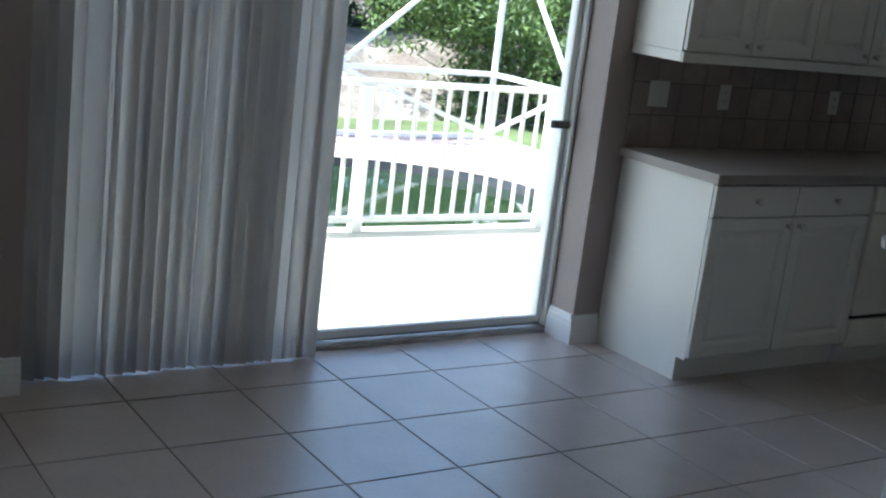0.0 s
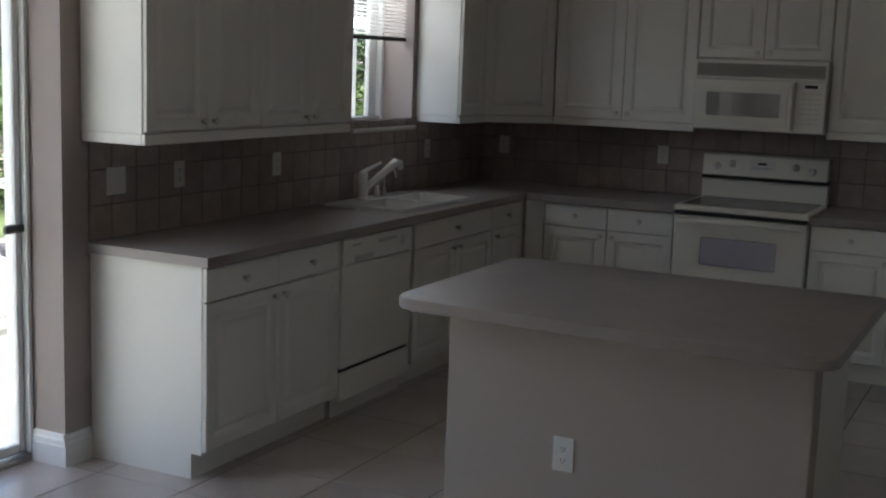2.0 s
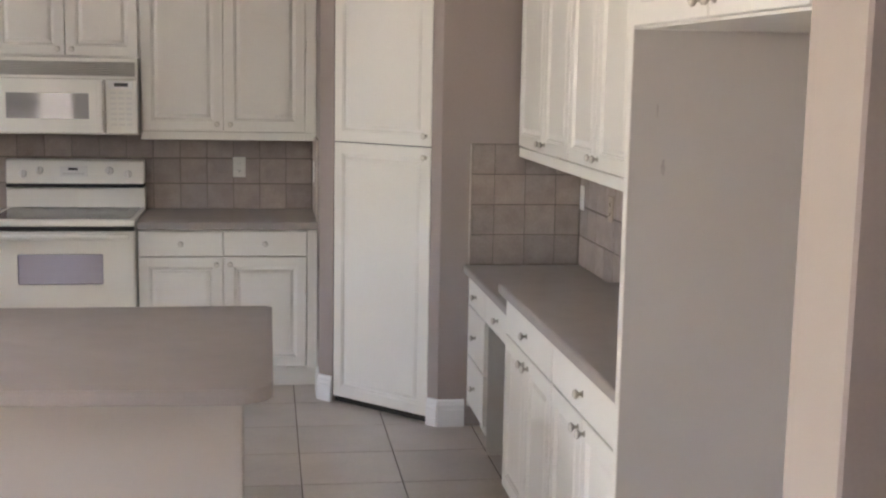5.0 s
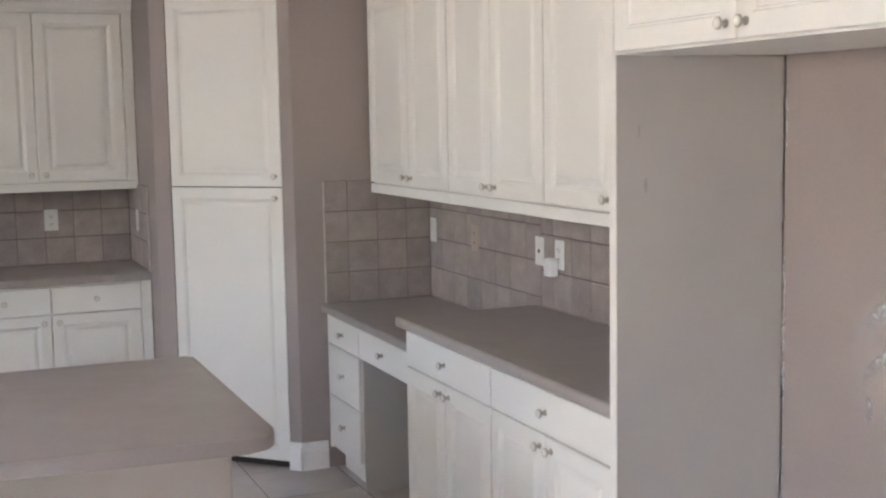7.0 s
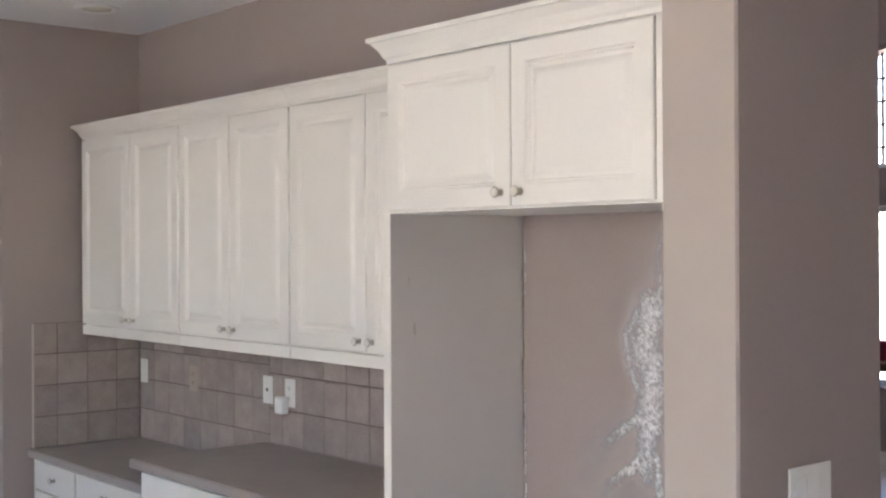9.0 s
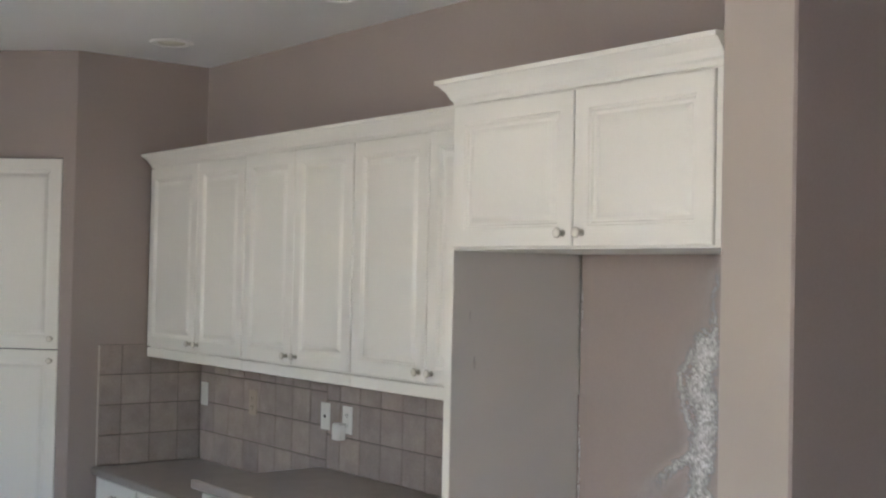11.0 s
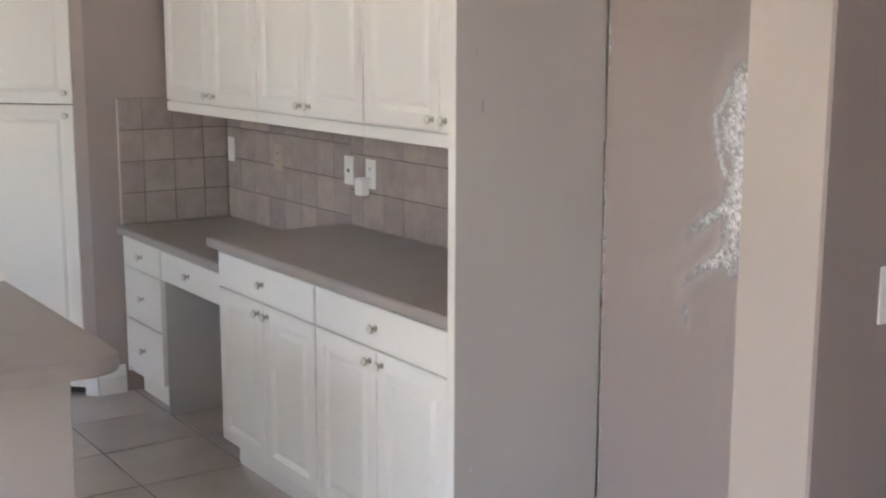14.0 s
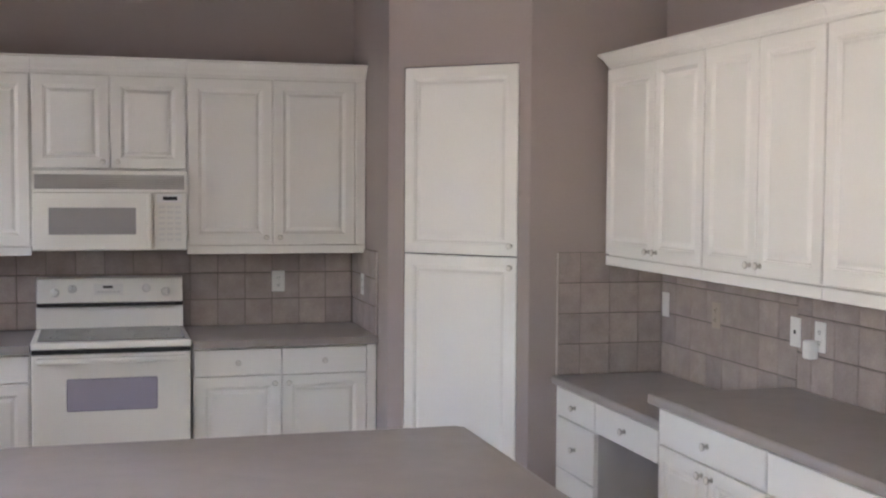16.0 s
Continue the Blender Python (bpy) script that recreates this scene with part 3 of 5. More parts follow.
tagged(part("worktop", prism([(0.386, CY), (1.332, CY), (1.332, -0.003), (0.386, -0.003)], CB, CT, 0.006), COUNTER),
       "taupe solid-surface worktop between range and pantry wall", "worktop")
tagged(part("worktop", prism([(FE - 0.022, -4.205), (EX - 0.003, -4.205), (EX - 0.003, -2.565), (FE - 0.022, -2.565)], CB, CT, 0.008), COUNTER),
       "taupe solid-surface worktop beside the fridge recess", "worktop")


def crown_bm(outline, z, out=0.055, h=0.085, size=1.0):
    """Crown moulding along an open line in x and y; the room lies to the line's right."""
    prof = [(0.0, 0.0), (0.006, 0.0), (0.008, 0.014), (0.016, 0.022), (0.026, 0.044), (0.042, 0.062), (0.046, 0.068), (out, 0.070), (out, h), (0.0, h)]
    prof = [(o * size, q * size) for o, q in prof]
    bm = bmesh.new()
    pts = [Vector((*p, 0)) for p in outline]
    rows = []
    for k, p in enumerate(pts):
        dirs = []
        if k > 0:
            dirs.append((p - pts[k - 1]).normalized())
        if k < len(pts) - 1:
            dirs.append((pts[k + 1] - p).normalized())
        normals = [Vector((d.y, -d.x, 0)) for d in dirs]
        n = sum(normals, Vector()).normalized()
        n = n / max(0.3, n.dot(normals[0]))
        rows.append([bm.verts.new((p.x + n.x * o, p.y + n.y * o, z + q)) for o, q in prof])
    for a, b in zip(rows, rows[1:]):
        for k in range(len(prof)):
            j = (k + 1) % len(prof)
            bm.faces.new((a[k], a[j], b[j], b[k]))
    bm.faces.new(rows[0])
    bm.faces.new(rows[-1][::-1])
    return bm


def wall_cabinet(m, w, doors, label, z0=1.372, z1=2.245, depth=0.33, rail=True, left=False, right=False, stiles=(), crown_size=1.0):
    cab = thing("wall_cabinet", m, label, "cabinet", "kitchen wall cabinets")
    part("body", solid(0, w, 0.0205, depth, z0, z1 + 0.06), CAB, cab)
    for x0, x1, side in doors:
        add_door(cab, x0, x1, z0 + 0.004, z1, side, False)
    for x0, x1 in stiles:
        part("filler", solid(x0, x1, 0.004, 0.0204, z0, z1, 0.001), CAB, cab)
    line = [(0, 0.012), (w, 0.012)]
    if left:
        line = [(0, depth - 0.002)] + line
    if right:
        line = line + [(w, depth - 0.002)]
    # the run of the line is from left to right seen from the room, so the room is on its right
    part("crown", crown_bm(line, z1 + 0.004, size=crown_size), CAB, cab, "white crown moulding")
    if rail:
        bm = solid(0, w, 0.004, 0.022, z0 - 0.045, z0 - 0.001, 0.003)
        if left:
            solid(0, 0.018, 0.023, depth, z0 - 0.045, z0 - 0.001, 0.003, bm)
        if right:
            solid(w - 0.018, w, 0.023, depth, z0 - 0.045, z0 - 0.001, 0.003, bm)
        part("light_rail", bm, CAB, cab)
    return cab


UX, UY, UE = WX + 0.335, -0.335, EX - 0.33
UX2 = WX + 0.305
wall_cabinet(pose(UX, -3.82, 0, 0, 0, W), 1.54, [(0.003, 0.385, "R"), (0.385, 0.77, "L"), (0.77, 1.155, "R"), (1.155, 1.537, "L")],
             "white raised-panel wall cupboard with four doors, beside the window", depth=0.33, left=True, right=True)
wall_cabinet(pose(UX2, -0.975, 0, 0, 0, W), 0.343, [(0.003, 0.34, None)], "narrow white wall cupboard beside the window", depth=0.30, left=True)
# diagonal corner cupboard
cw = WX + 0.003
ca, cb = Vector((UX2 - 0.012, -0.63, 0)), Vector((WX + 0.64, UY + 0.012, 0))
cdir = (cb - ca).normalized()
cm = Matrix.Translation(ca) @ Matrix.Rotation(math.atan2(cdir.y, cdir.x), 4, "Z")
corner = thing("corner_cabinet", cm, "white diagonal corner wall cupboard", "cabinet", "kitchen wall cabinets")
inv = cm.inverted()
outline = [inv @ Vector((*p, 0)) for p in ((cw, -0.63), (ca.x, ca.y), (cb.x, cb.y), (cb.x, -0.004), (cw, -0.004))]
bm = prism([(p.x, p.y) for p in outline], 1.372, 2.32)
bmesh.ops.translate(bm, vec=(0, 0.0205, 0), verts=[v for v in bm.verts if v.co.y < 0.001])
part("body", bm, CAB, corner)
clen = (cb - ca).length
add_door(corner, 0.004, clen - 0.004, 1.376, 2.245, None)
part("crown", crown_bm([(0, 0.012), (clen, 0.012)], 2.249), CAB, corner)
part("light_rail", solid(0, clen, 0.004, 0.022, 1.327, 1.371, 0.003), CAB, corner)

x0 = cb.x + 0.002
wall_cabinet(pose(x0, UY, 0), -0.385 - x0, [(0.003, (-0.385 - x0) / 2, "R"), ((-0.385 - x0) / 2, -0.388 - x0, "L")],
             "white raised-panel wall cupboard with two doors")
wall_cabinet(pose(-0.383, UY, 0), 0.766, [(0.003, 0.383, "R"), (0.383, 0.763, "L")], "white wall cupboard above the microwave", z0=1.762, rail=False)
wall_cabinet(pose(0.385, UY, 0), 0.948, [(0.003, 0.445, "R"), (0.445, 0.890, "L")], "white raised-panel wall cupboard with two doors, beside the pantry",
             stiles=((0.894, 0.946),))
y0 = -1.465
for y1, cut in ((-2.42, -1.975), (-3.255, -2.83), (-4.206, -3.72)):
    wall_cabinet(pose(UE, y0, 0, 0, 0, E), y0 - y1 - 0.002, [(0.003, y0 - cut, "R"), (y0 - cut, y0 - y1 - 0.005, "L")],
                 "white raised-panel wall cupboard with two doors, over desk and worktop", left=y0 == -1.465, crown_size=0.8)
    y0 = y1

# fridge recess: side panel and deep cupboard above
FF = 1.945
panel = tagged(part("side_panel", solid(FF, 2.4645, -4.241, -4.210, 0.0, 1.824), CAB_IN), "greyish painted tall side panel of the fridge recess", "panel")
part("edge_strip", solid(FF - 0.004, FF - 0.0005, -4.242, -4.209, 0.0, 1.824, 0.001), CAB, panel, "white edge banding")
cabf = wall_cabinet(pose(FF, -4.222, 0, 0, 0, E), 1.013, [(0.003, 0.515, "R"), (0.515, 0.985, "L")], "white deep wall cupboard over the empty fridge recess",
                    z0=1.826, z1=2.25, depth=2.468 - FF, rail=False, left=True, stiles=((0.988, 1.012),), crown_size=0.88)

# pantry doors in the diagonal wall
pantry = thing("pantry_doors", PM, "tall white raised-panel pantry doors, upper and lower, closed", "pantry")
part("cavity", solid(D0 + 0.001, D1 - 0.001, 0.0205, 0.09, 0.001, DTOP - 0.002), DARK, pantry, "dark gap round the doors")
lo = part("door", front_bm(D0 + 0.004, D1 - 0.004, 0.035, 1.357), CAB, pantry)
add_knob(lo, D1 - 0.036, 1.308)
up = part("door", front_bm(D0 + 0.004, D1 - 0.004, 1.362, DTOP - 0.004), CAB, pantry)
add_knob(up, D1 - 0.036, 1.412)

# ---------- island ----------
IX0, IX1, IY0, IY1 = -0.368, 1.08, -4.110, -2.99


def rounded(x0, x1, y0, y1, radii, steps=6):
    pts = []
    for (cx, cy, r, a) in ((x0, y0, radii[0], 180), (x1, y0, radii[1], 270), (x1, y1, radii[2], 0), (x0, y1, radii[3], 90)):
        ox, oy = cx + (r if cx == x0 else -r), cy + (r if cy == y0 else -r)
        for k in range(steps + 1):
            t = radians(a + 90 * k / steps)
            pts.append((ox + r * math.cos(t), oy + r * math.sin(t)))
    return pts


# the worktop's front runs slightly out of square
island_outline = [(x, y + (IX1 - x) * 0.05 if y < -3.7 else y) for x, y in rounded(IX0, IX1, IY0, IY1, (0.075, 0.08, 0.02, 0.03), 8)]
island = thing("island", pose(0, 0, 0), "kitchen island with taupe painted half wall and white cabinet side", "island")
part("half_wall", solid(-0.21, 1.0, -3.907, -3.787, 0.0, CB - 0.001, 0.004), ISL, island, "taupe painted half wall")
part("cabinet_body", solid(-0.19, 0.985, -3.786, -3.12, 0.105, CB - 0.001), CAB, island, "white cabinet side")
part("toe_kick", solid(-0.19, 0.985, -3.786, -3.17, 0.0, 0.104), CAB, island)
for k in range(2):
    part("door", front_bm(0.002, 0.56, 0.117, 0.864), CAB, island, at=pose(0.975 - k * 0.565, -3.099, 0, 0, 0, 180))
island_top = part("worktop", prism(island_outline, CB, CT, 0.009, 3), COUNTER, smooth=True)
tagged(island_top, "taupe solid-surface island worktop with rounded corners", "worktop")
baseboard("baseboard", 1.212, pose(-0.211, -3.908, 0), 0.11)


# ---------- outlets and switches ----------
def plate_bm(w=0.072, h=0.116):
    return solid(-w / 2, w / 2, -0.006, 0, -h / 2, h / 2, 0.0025)


PLATE = as_mesh("plate", plate_bm(), PLASTIC)
SOCKET = as_mesh("socket", lathe([(0.0165, 0), (0.0165, 0.0015), (0.0155, 0.002)], 18, Matrix.Rotation(radians(90), 4, "X")), PLASTIC)
SLOTM = as_mesh("slot", solid(-0.0012, 0.0012, -0.0008, 0, -0.004, 0.004), SLOT)


def outlet(m, label="white duplex power outlet in the wall", mat=None):
    o = thing("power_outlet", m, label, "outlet", "power outlets")
    part("plate", PLATE if mat is None else as_mesh("plate", plate_bm(), mat), PLASTIC, o)
    for z in (-0.02, 0.02):
        s = part("socket", SOCKET if mat is None else as_mesh("socket", lathe([(0.0165, 0), (0.0165, 0.0015), (0.0155, 0.002)], 18, Matrix.Rotation(radians(90), 4, "X")), mat), PLASTIC, o, at=(0, -0.006, z))
        for x in (-0.0063, 0.0063):
            part("slot", SLOTM, SLOT, s, at=(x, -0.002, 0.002))
        part("slot", SLOTM, SLOT, s, at=pose(0, -0.002, -0.008, 0, 90, 0))
    return o


def switch(m, gangs=1, label="white wall switch plate", blank=False):
    w = 0.072 + 0.046 * (gangs - 1)
    o = thing("wall_switch", m, label, "switch", "wall switches")
    part("plate", plate_bm(w), PLASTIC, o)
    if blank:
        part("jack", solid(-0.007, 0.007, -0.0085, -0.006, -0.007, 0.007, 0.001), SLOT, o)
        return o
    for g in range(gangs):
        x = (g - (gangs - 1) / 2) * 0.046
        r = part("rocker", solid(x - 0.0165, x + 0.0165, -0.0078, -0.0058, -0.033, 0.033, 0.0012), PLASTIC, o)
    return o


TF = 0.011      # how far the wall tiles stand out
outlet(pose(0.222, -3.9075, 0.435))
for x in (-1.755, -0.655, 0.905):
    outlet(pose(x, -TF, 1.155))
switch(pose(WX + TF, -3.63, 1.155, 0, 0, 90), 2, "white double wall switch on the backsplash")
for y in (-3.22, -2.46, -0.83):
    outlet(pose(WX + TF, y, 1.155, 0, 0, 90))
outlet(pose(1.335 - 0.008, -0.30, 1.155, 0, 0, -90))
switch(pose(EX - TF, -1.475, 1.133, 0, 0, -90), 1, "white single wall switch over the desk")
outlet(pose(EX - TF, -1.97, 1.133, 0, 0, -90), "taupe power outlet over the desk", BEIGE)
switch(pose(EX - TF, -2.605, 1.135, 0, 0, -90), 1, "white telephone jack plate", True)
outlet(pose(EX - TF, -2.775, 1.135, 0, 0, -90), "white duplex outlet behind a plugged-in adapter")
plug = tagged(part("plug_adapter", solid(-0.026, 0.026, -0.05, -0.0085, -0.085, -0.015, 0.006), PLASTIC, None, at=pose(EX - TF, -2.75, 1.135, 0, 0, -90)),
              "small white plug-in adapter in the outlet", "adapter")
switch(pose(2.19, -5.4405, 1.18), 3, "white triple wall switch on the pier")

# ---------- appliances ----------
stove = thing("range", pose(0, -0.66, 0), "white freestanding electric range with glass cooktop", "range")
part("body", solid(-0.379, 0.379, 0.03, 0.64, 0.04, 0.895, 0.004), APPL, stove)
part("plinth", solid(-0.37, 0.37, 0.06, 0.6, 0.0, 0.039), DARK, stove)
top = part("cooktop_frame", solid(-0.381, 0.381, 0.0, 0.60, 0.889, 0.924, 0.006), APPL, stove, "white cooktop rim")
part("cooktop", solid(-0.352, 0.352, 0.045, 0.575, 0.9245, 0.927, 0.001), COOK, top, "black glass cooktop")
ringm = material("burner_mark", (0.16, 0.155, 0.15), 0.3, spots=0.1)
for x, y, r in ((-0.19, 0.18, 0.11), (0.19, 0.18, 0.085), (-0.19, 0.44, 0.085), (0.19, 0.44, 0.11)):
    bm = bmesh.new()
    for rr in (r, r * 0.72):
        a = [bm.verts.new((x + rr * math.cos(t), y + rr * math.sin(t), 0.9274)) for t in (2 * math.pi * k / 32 for k in range(32))]
        b = [bm.verts.new((x + (rr - 0.006) * math.cos(t), y + (rr - 0.006) * math.sin(t), 0.9274)) for t in (2 * math.pi * k / 32 for k in range(32))]
        for k in range(32):
            bm.faces.new((a[k], a[(k + 1) % 32], b[(k + 1) % 32], b[k]))
    part("burner", bm, ringm, top, "grey burner ring")
# backguard with leaning control panel


def slab_x(prof, x0, x1, bevel=0.004):
    bm = bmesh.new()
    a = [bm.verts.new((x0, y, z)) for y, z in prof]
    b = [bm.verts.new((x1, y, z)) for y, z in prof]
    for k in range(len(prof)):
        j = (k + 1) % len(prof)
        bm.faces.new((a[k], a[j], b[j], b[k]))
    bm.faces.new(a)
    bm.faces.new(b[::-1])
    bmesh.ops.bevel(bm, geom=list(bm.edges), offset=bevel, segments=2, affect="EDGES", profile=0.5)
    return bm


guard = part("backguard", slab_x([(0.578, 0.925), (0.585, 1.040), (0.646, 1.040), (0.646, 0.925)], -0.379, 0.379), APPL, stove)
part("backguard_gap", solid(-0.374, 0.374, 0.558, 0.645, 1.0405, 1.0598), DARK, guard)
panel2 = part("control_panel", slab_x([(0.560, 1.060), (0.580, 1.190), (0.646, 1.196), (0.646, 1.060)], -0.376, 0.376, 0.008), APPL, stove)
tilt = math.degrees(math.atan2(0.02, 0.13))
for x, z in ((-0.285, 1.115), (-0.195, 1.135), (0.185, 1.135), (0.285, 1.115)):
    y = 0.560 + 0.02 * (z - 1.06) / 0.13
    bm = lathe([(0.023, 0), (0.022, 0.010), (0.018, 0.014), (0.016, 0.015)], 20, Matrix.Rotation(radians(90), 4, "X"))
    solid(-0.006, 0.006, -0.030, -0.010, -0.019, 0.019, 0.003, bm)
    part("control_knob", bm, PANELG, panel2, at=pose(x, y, z, -tilt, 0, rng.uniform(-20, 20)))
clock = part("clock_panel", solid(-0.075, 0.075, -0.003, 0.0, -0.03, 0.03, 0.001), PANELG, panel2, "pale touch panel", at=pose(-0.01, 0.572, 1.13, -tilt))
part("clock_display", solid(-0.028, 0.022, -0.005, -0.0032, 0.006, 0.019), DARK, panel2, "dark clock display", at=pose(-0.01, 0.572, 1.13, -tilt))
for k in range(6):
    part("button", solid(-0.007, 0.007, -0.0045, -0.0032, -0.018, -0.008), BUTTON, panel2, at=pose(-0.06 + k * 0.02, 0.572, 1.13, -tilt))
part("front_gap", solid(-0.376, 0.376, -0.001, 0.05, 0.8665, 0.8885), DARK, stove)
odoor = part("oven_door", solid(-0.377, 0.377, 0.004, 0.030, 0.262, 0.866, 0.006), APPL, stove)
bm = solid(-0.355, 0.355, -0.045, -0.022, 0.825, 0.853, 0.010, None, 3)
for x in (-0.33, 0.33):
    solid(x - 0.02, x + 0.02, -0.030, 0.006, 0.828, 0.850, 0.004, bm)
part("handle", bm, APPL, odoor, smooth=True)
part("oven_window", solid(-0.215, 0.215, 0.0015, 0.006, 0.585, 0.745, 0.006), OVENGL, odoor, "oven window with a pale lilac reflection put into its colour")
part("drawer", solid(-0.377, 0.377, 0.004, 0.030, 0.05, 0.250, 0.006), APPL, stove)

mw = thing("microwave", pose(0, -0.40, 0), "white over-the-range microwave with vent grille", "microwave")
part("body", solid(-0.379, 0.379, 0.022, 0.395, 1.352, 1.760, 0.004), APPL, mw)
part("vent_backing", solid(-0.372, 0.372, 0.012, 0.022, 1.662, 1.742), DARK, mw)
part("vent_frame", cells([-0.379, -0.366, 0.366, 0.379], [1.652, 1.664, 1.738, 1.757], -0.022, 0.0, lambda i, j: not (i == 1 and j == 1)), APPL, mw,
     at=Matrix(((1, 0, 0, 0), (0, 0, -1, 0), (0, 1, 0, 0), (0, 0, 0, 1))))
for k in range(8):
    part("vent_slat", solid(-0.366, 0.366, -0.006, 0.006, -0.0028, 0.0028), GRILLE, mw, at=pose(0, 0.007, 1.6685 + k * 0.0094, 22, 0, 0))
mdoor = part("door", solid(-0.379, 0.205, 0.0, 0.0215, 1.356, 1.650, 0.006), APPL, mw)
bm = cells([-0.345, -0.300, 0.125, 0.165], [1.400, 1.435, 1.572, 1.612], 0.0, 0.006, lambda i, j: not (i == 1 and j == 1), 0.002)
part("window_frame", bm, APPL, mdoor, at=Matrix(((1, 0, 0, 0), (0, 0, -1, -0.0002), (0, 1, 0, 0), (0, 0, 0, 1))))
part("window", solid(-0.299, 0.124, -0.0022, 0.004, 1.436, 1.571), MWGL, mdoor, "grey microwave window")
part("handle", solid(0.178, 0.200, -0.030, 0.001, 1.375, 1.635, 0.007, None, 3), APPL, mdoor, smooth=True)
mp = part("control_panel", solid(0.208, 0.379, 0.0, 0.0215, 1.356, 1.650, 0.006), APPL, mw)
part("display_bezel", solid(0.228, 0.355, -0.003, 0.0, 1.598, 1.640, 0.002), PLASTIC, mp)
part("display", solid(0.258, 0.330, -0.005, -0.003, 1.610, 1.629), DARK, mp, "dark display")
btn = as_mesh("button", solid(-0.015, 0.015, -0.0025, 0, -0.006, 0.006, 0.001), PANELG)
for r in range(7):
    for c in range(3):
        part("button", btn, PANELG, mp, at=(0.252 + c * 0.041, 0.0, 1.575 - r * 0.028))

DY0, DY1 = -2.772, -2.098
dw = thing("dishwasher", pose(FX, DY0, 0, 0, 0, W), "white built-in dishwasher under the worktop", "dishwasher")
dww = DY1 - DY0
part("body", solid(0.004, dww - 0.004, 0.03, WD, 0.10, CB - 0.004), DARK, dw)
dd = part("door", solid(0.006, dww - 0.006, -0.008, 0.029, 0.245, 0.735, 0.006), APPL, dw)
cp = part("control_panel", solid(0.006, dww - 0.006, -0.012, 0.029, 0.738, 0.862, 0.006), APPL, dw)
part("latch_handle", solid(0.10, 0.27, -0.018, -0.011, 0.752, 0.775, 0.004), BUTTON, cp, "grey latch handle")
part("badge", solid(0.08, 0.16, -0.0135, -0.0118, 0.822, 0.834), BUTTON, cp)
part("button_row", solid(0.32, 0.50, -0.0135, -0.0118, 0.815, 0.833, 0.0005), BUTTON, cp)
part("dial", lathe([(0.024, 0), (0.022, 0.012), (0.012, 0.014)], 18, Matrix.Translation((0.57, -0.012, 0.80)) @ Matrix.Rotation(radians(90), 4, "X")), APPL, cp)
part("gap", solid(0.006, dww - 0.006, 0.006, 0.030, 0.228, 0.244), DARK, dw)
part("kick_panel", solid(0.006, dww - 0.006, 0.0, 0.03, 0.085, 0.226, 0.004), APPL, dw)
part("toe_kick", solid(0.006, dww - 0.006, 0.05, 0.10, 0.0, 0.084), CAB, dw)

# ---------- sink and taps ----------
sink = thing("sink", pose(0, 0, 0), "white drop-in double-bowl kitchen sink", "sink")
rim = cells([SX0 - 0.05, SX0 + 0.075, SX1 - 0.005, SX1 + 0.02], [SY0 - 0.025, SY0 + 0.02, (SY0 + SY1) / 2 - 0.015, (SY0 + SY1) / 2 + 0.015, SY1 - 0.02, SY1 + 0.025],
            CT + 0.001, CT + 0.017, lambda i, j: not (i == 1 and j in (1, 3)), 0.006)
part("rim", rim, PORC, sink, smooth=True)
for y0, y1 in ((SY0 + 0.02, (SY0 + SY1) / 2 - 0.015), ((SY0 + SY1) / 2 + 0.015, SY1 - 0.02)):
    x0, x1 = SX0 + 0.075, SX1 - 0.005
    bm = bmesh.new()
    loops = [[bm.verts.new(c) for c in ((x0 + i, y0 + i, z), (x1 - i, y0 + i, z), (x1 - i, y1 - i, z), (x0 + i, y1 - i, z))]
             for i, z in ((-0.004, CT), (0.004, CT - 0.06), (0.015, CT - 0.17), (0.04, CT - 0.19))]
    for a, b in zip(loops, loops[1:]):
        for k in range(4):
            bm.faces.new((a[k], a[(k + 1) % 4], b[(k + 1) % 4], b[k]))
    bm.faces.new(loops[-1])
    part("bowl", bm, PORC, sink)

FAY = -1.80
faucet = thing("faucet", pose(SX0 + 0.02, FAY, CT + 0.017), "white single-lever faucet with pull-out spout", "faucet")
part("base", lathe([(0.034, 0), (0.034, 0.008), (0.028, 0.014), (0.027, 0.11), (0.029, 0.125), (0.025, 0.150), (0.012, 0.158)], 20), PORC, faucet, smooth=True)
part("spout", tube([(0.0, 0.0, 0.045), (0.03, 0.035, 0.09), (0.075, 0.10, 0.15), (0.095, 0.135, 0.18), (0.112, 0.16, 0.20), (0.125, 0.178, 0.196), (0.130, 0.184, 0.165)],
                   [0.018, 0.019, 0.020, 0.023, 0.026, 0.024, 0.018], 12), PORC, faucet, smooth=True)
part("lever", tube([(0.0, 0.0, 0.15), (0.03, 0.04, 0.175), (0.075, 0.07, 0.205)], [0.014, 0.011, 0.008], 10), PORC, faucet, smooth=True)
tap2 = thing("filter_tap", pose(SX0 + 0.01, FAY + 0.25, CT + 0.017), "slim white drinking-water tap beside the faucet", "tap")
part("base", lathe([(0.02, 0), (0.018, 0.01), (0.012, 0.03), (0.010, 0.05)], 14), PORC, tap2, smooth=True)
part("spout", tube([(0, 0, 0.04), (0, 0, 0.12), (0.01, 0.0, 0.145), (0.03, 0.0, 0.158), (0.055, 0.0, 0.155), (0.072, 0.0, 0.135), (0.076, 0, 0.105)], 0.006, 10), PORC, tap2, smooth=True)
soap = thing("soap_dispenser", pose(SX0 + 0.01, FAY + 0.17, CT + 0.017), "small white soap dispenser on the sink rim", "dispenser")
part("body", lathe([(0.019, 0), (0.019, 0.03), (0.012, 0.04), (0.012, 0.06), (0.006, 0.064)], 14), PORC, soap, smooth=True)

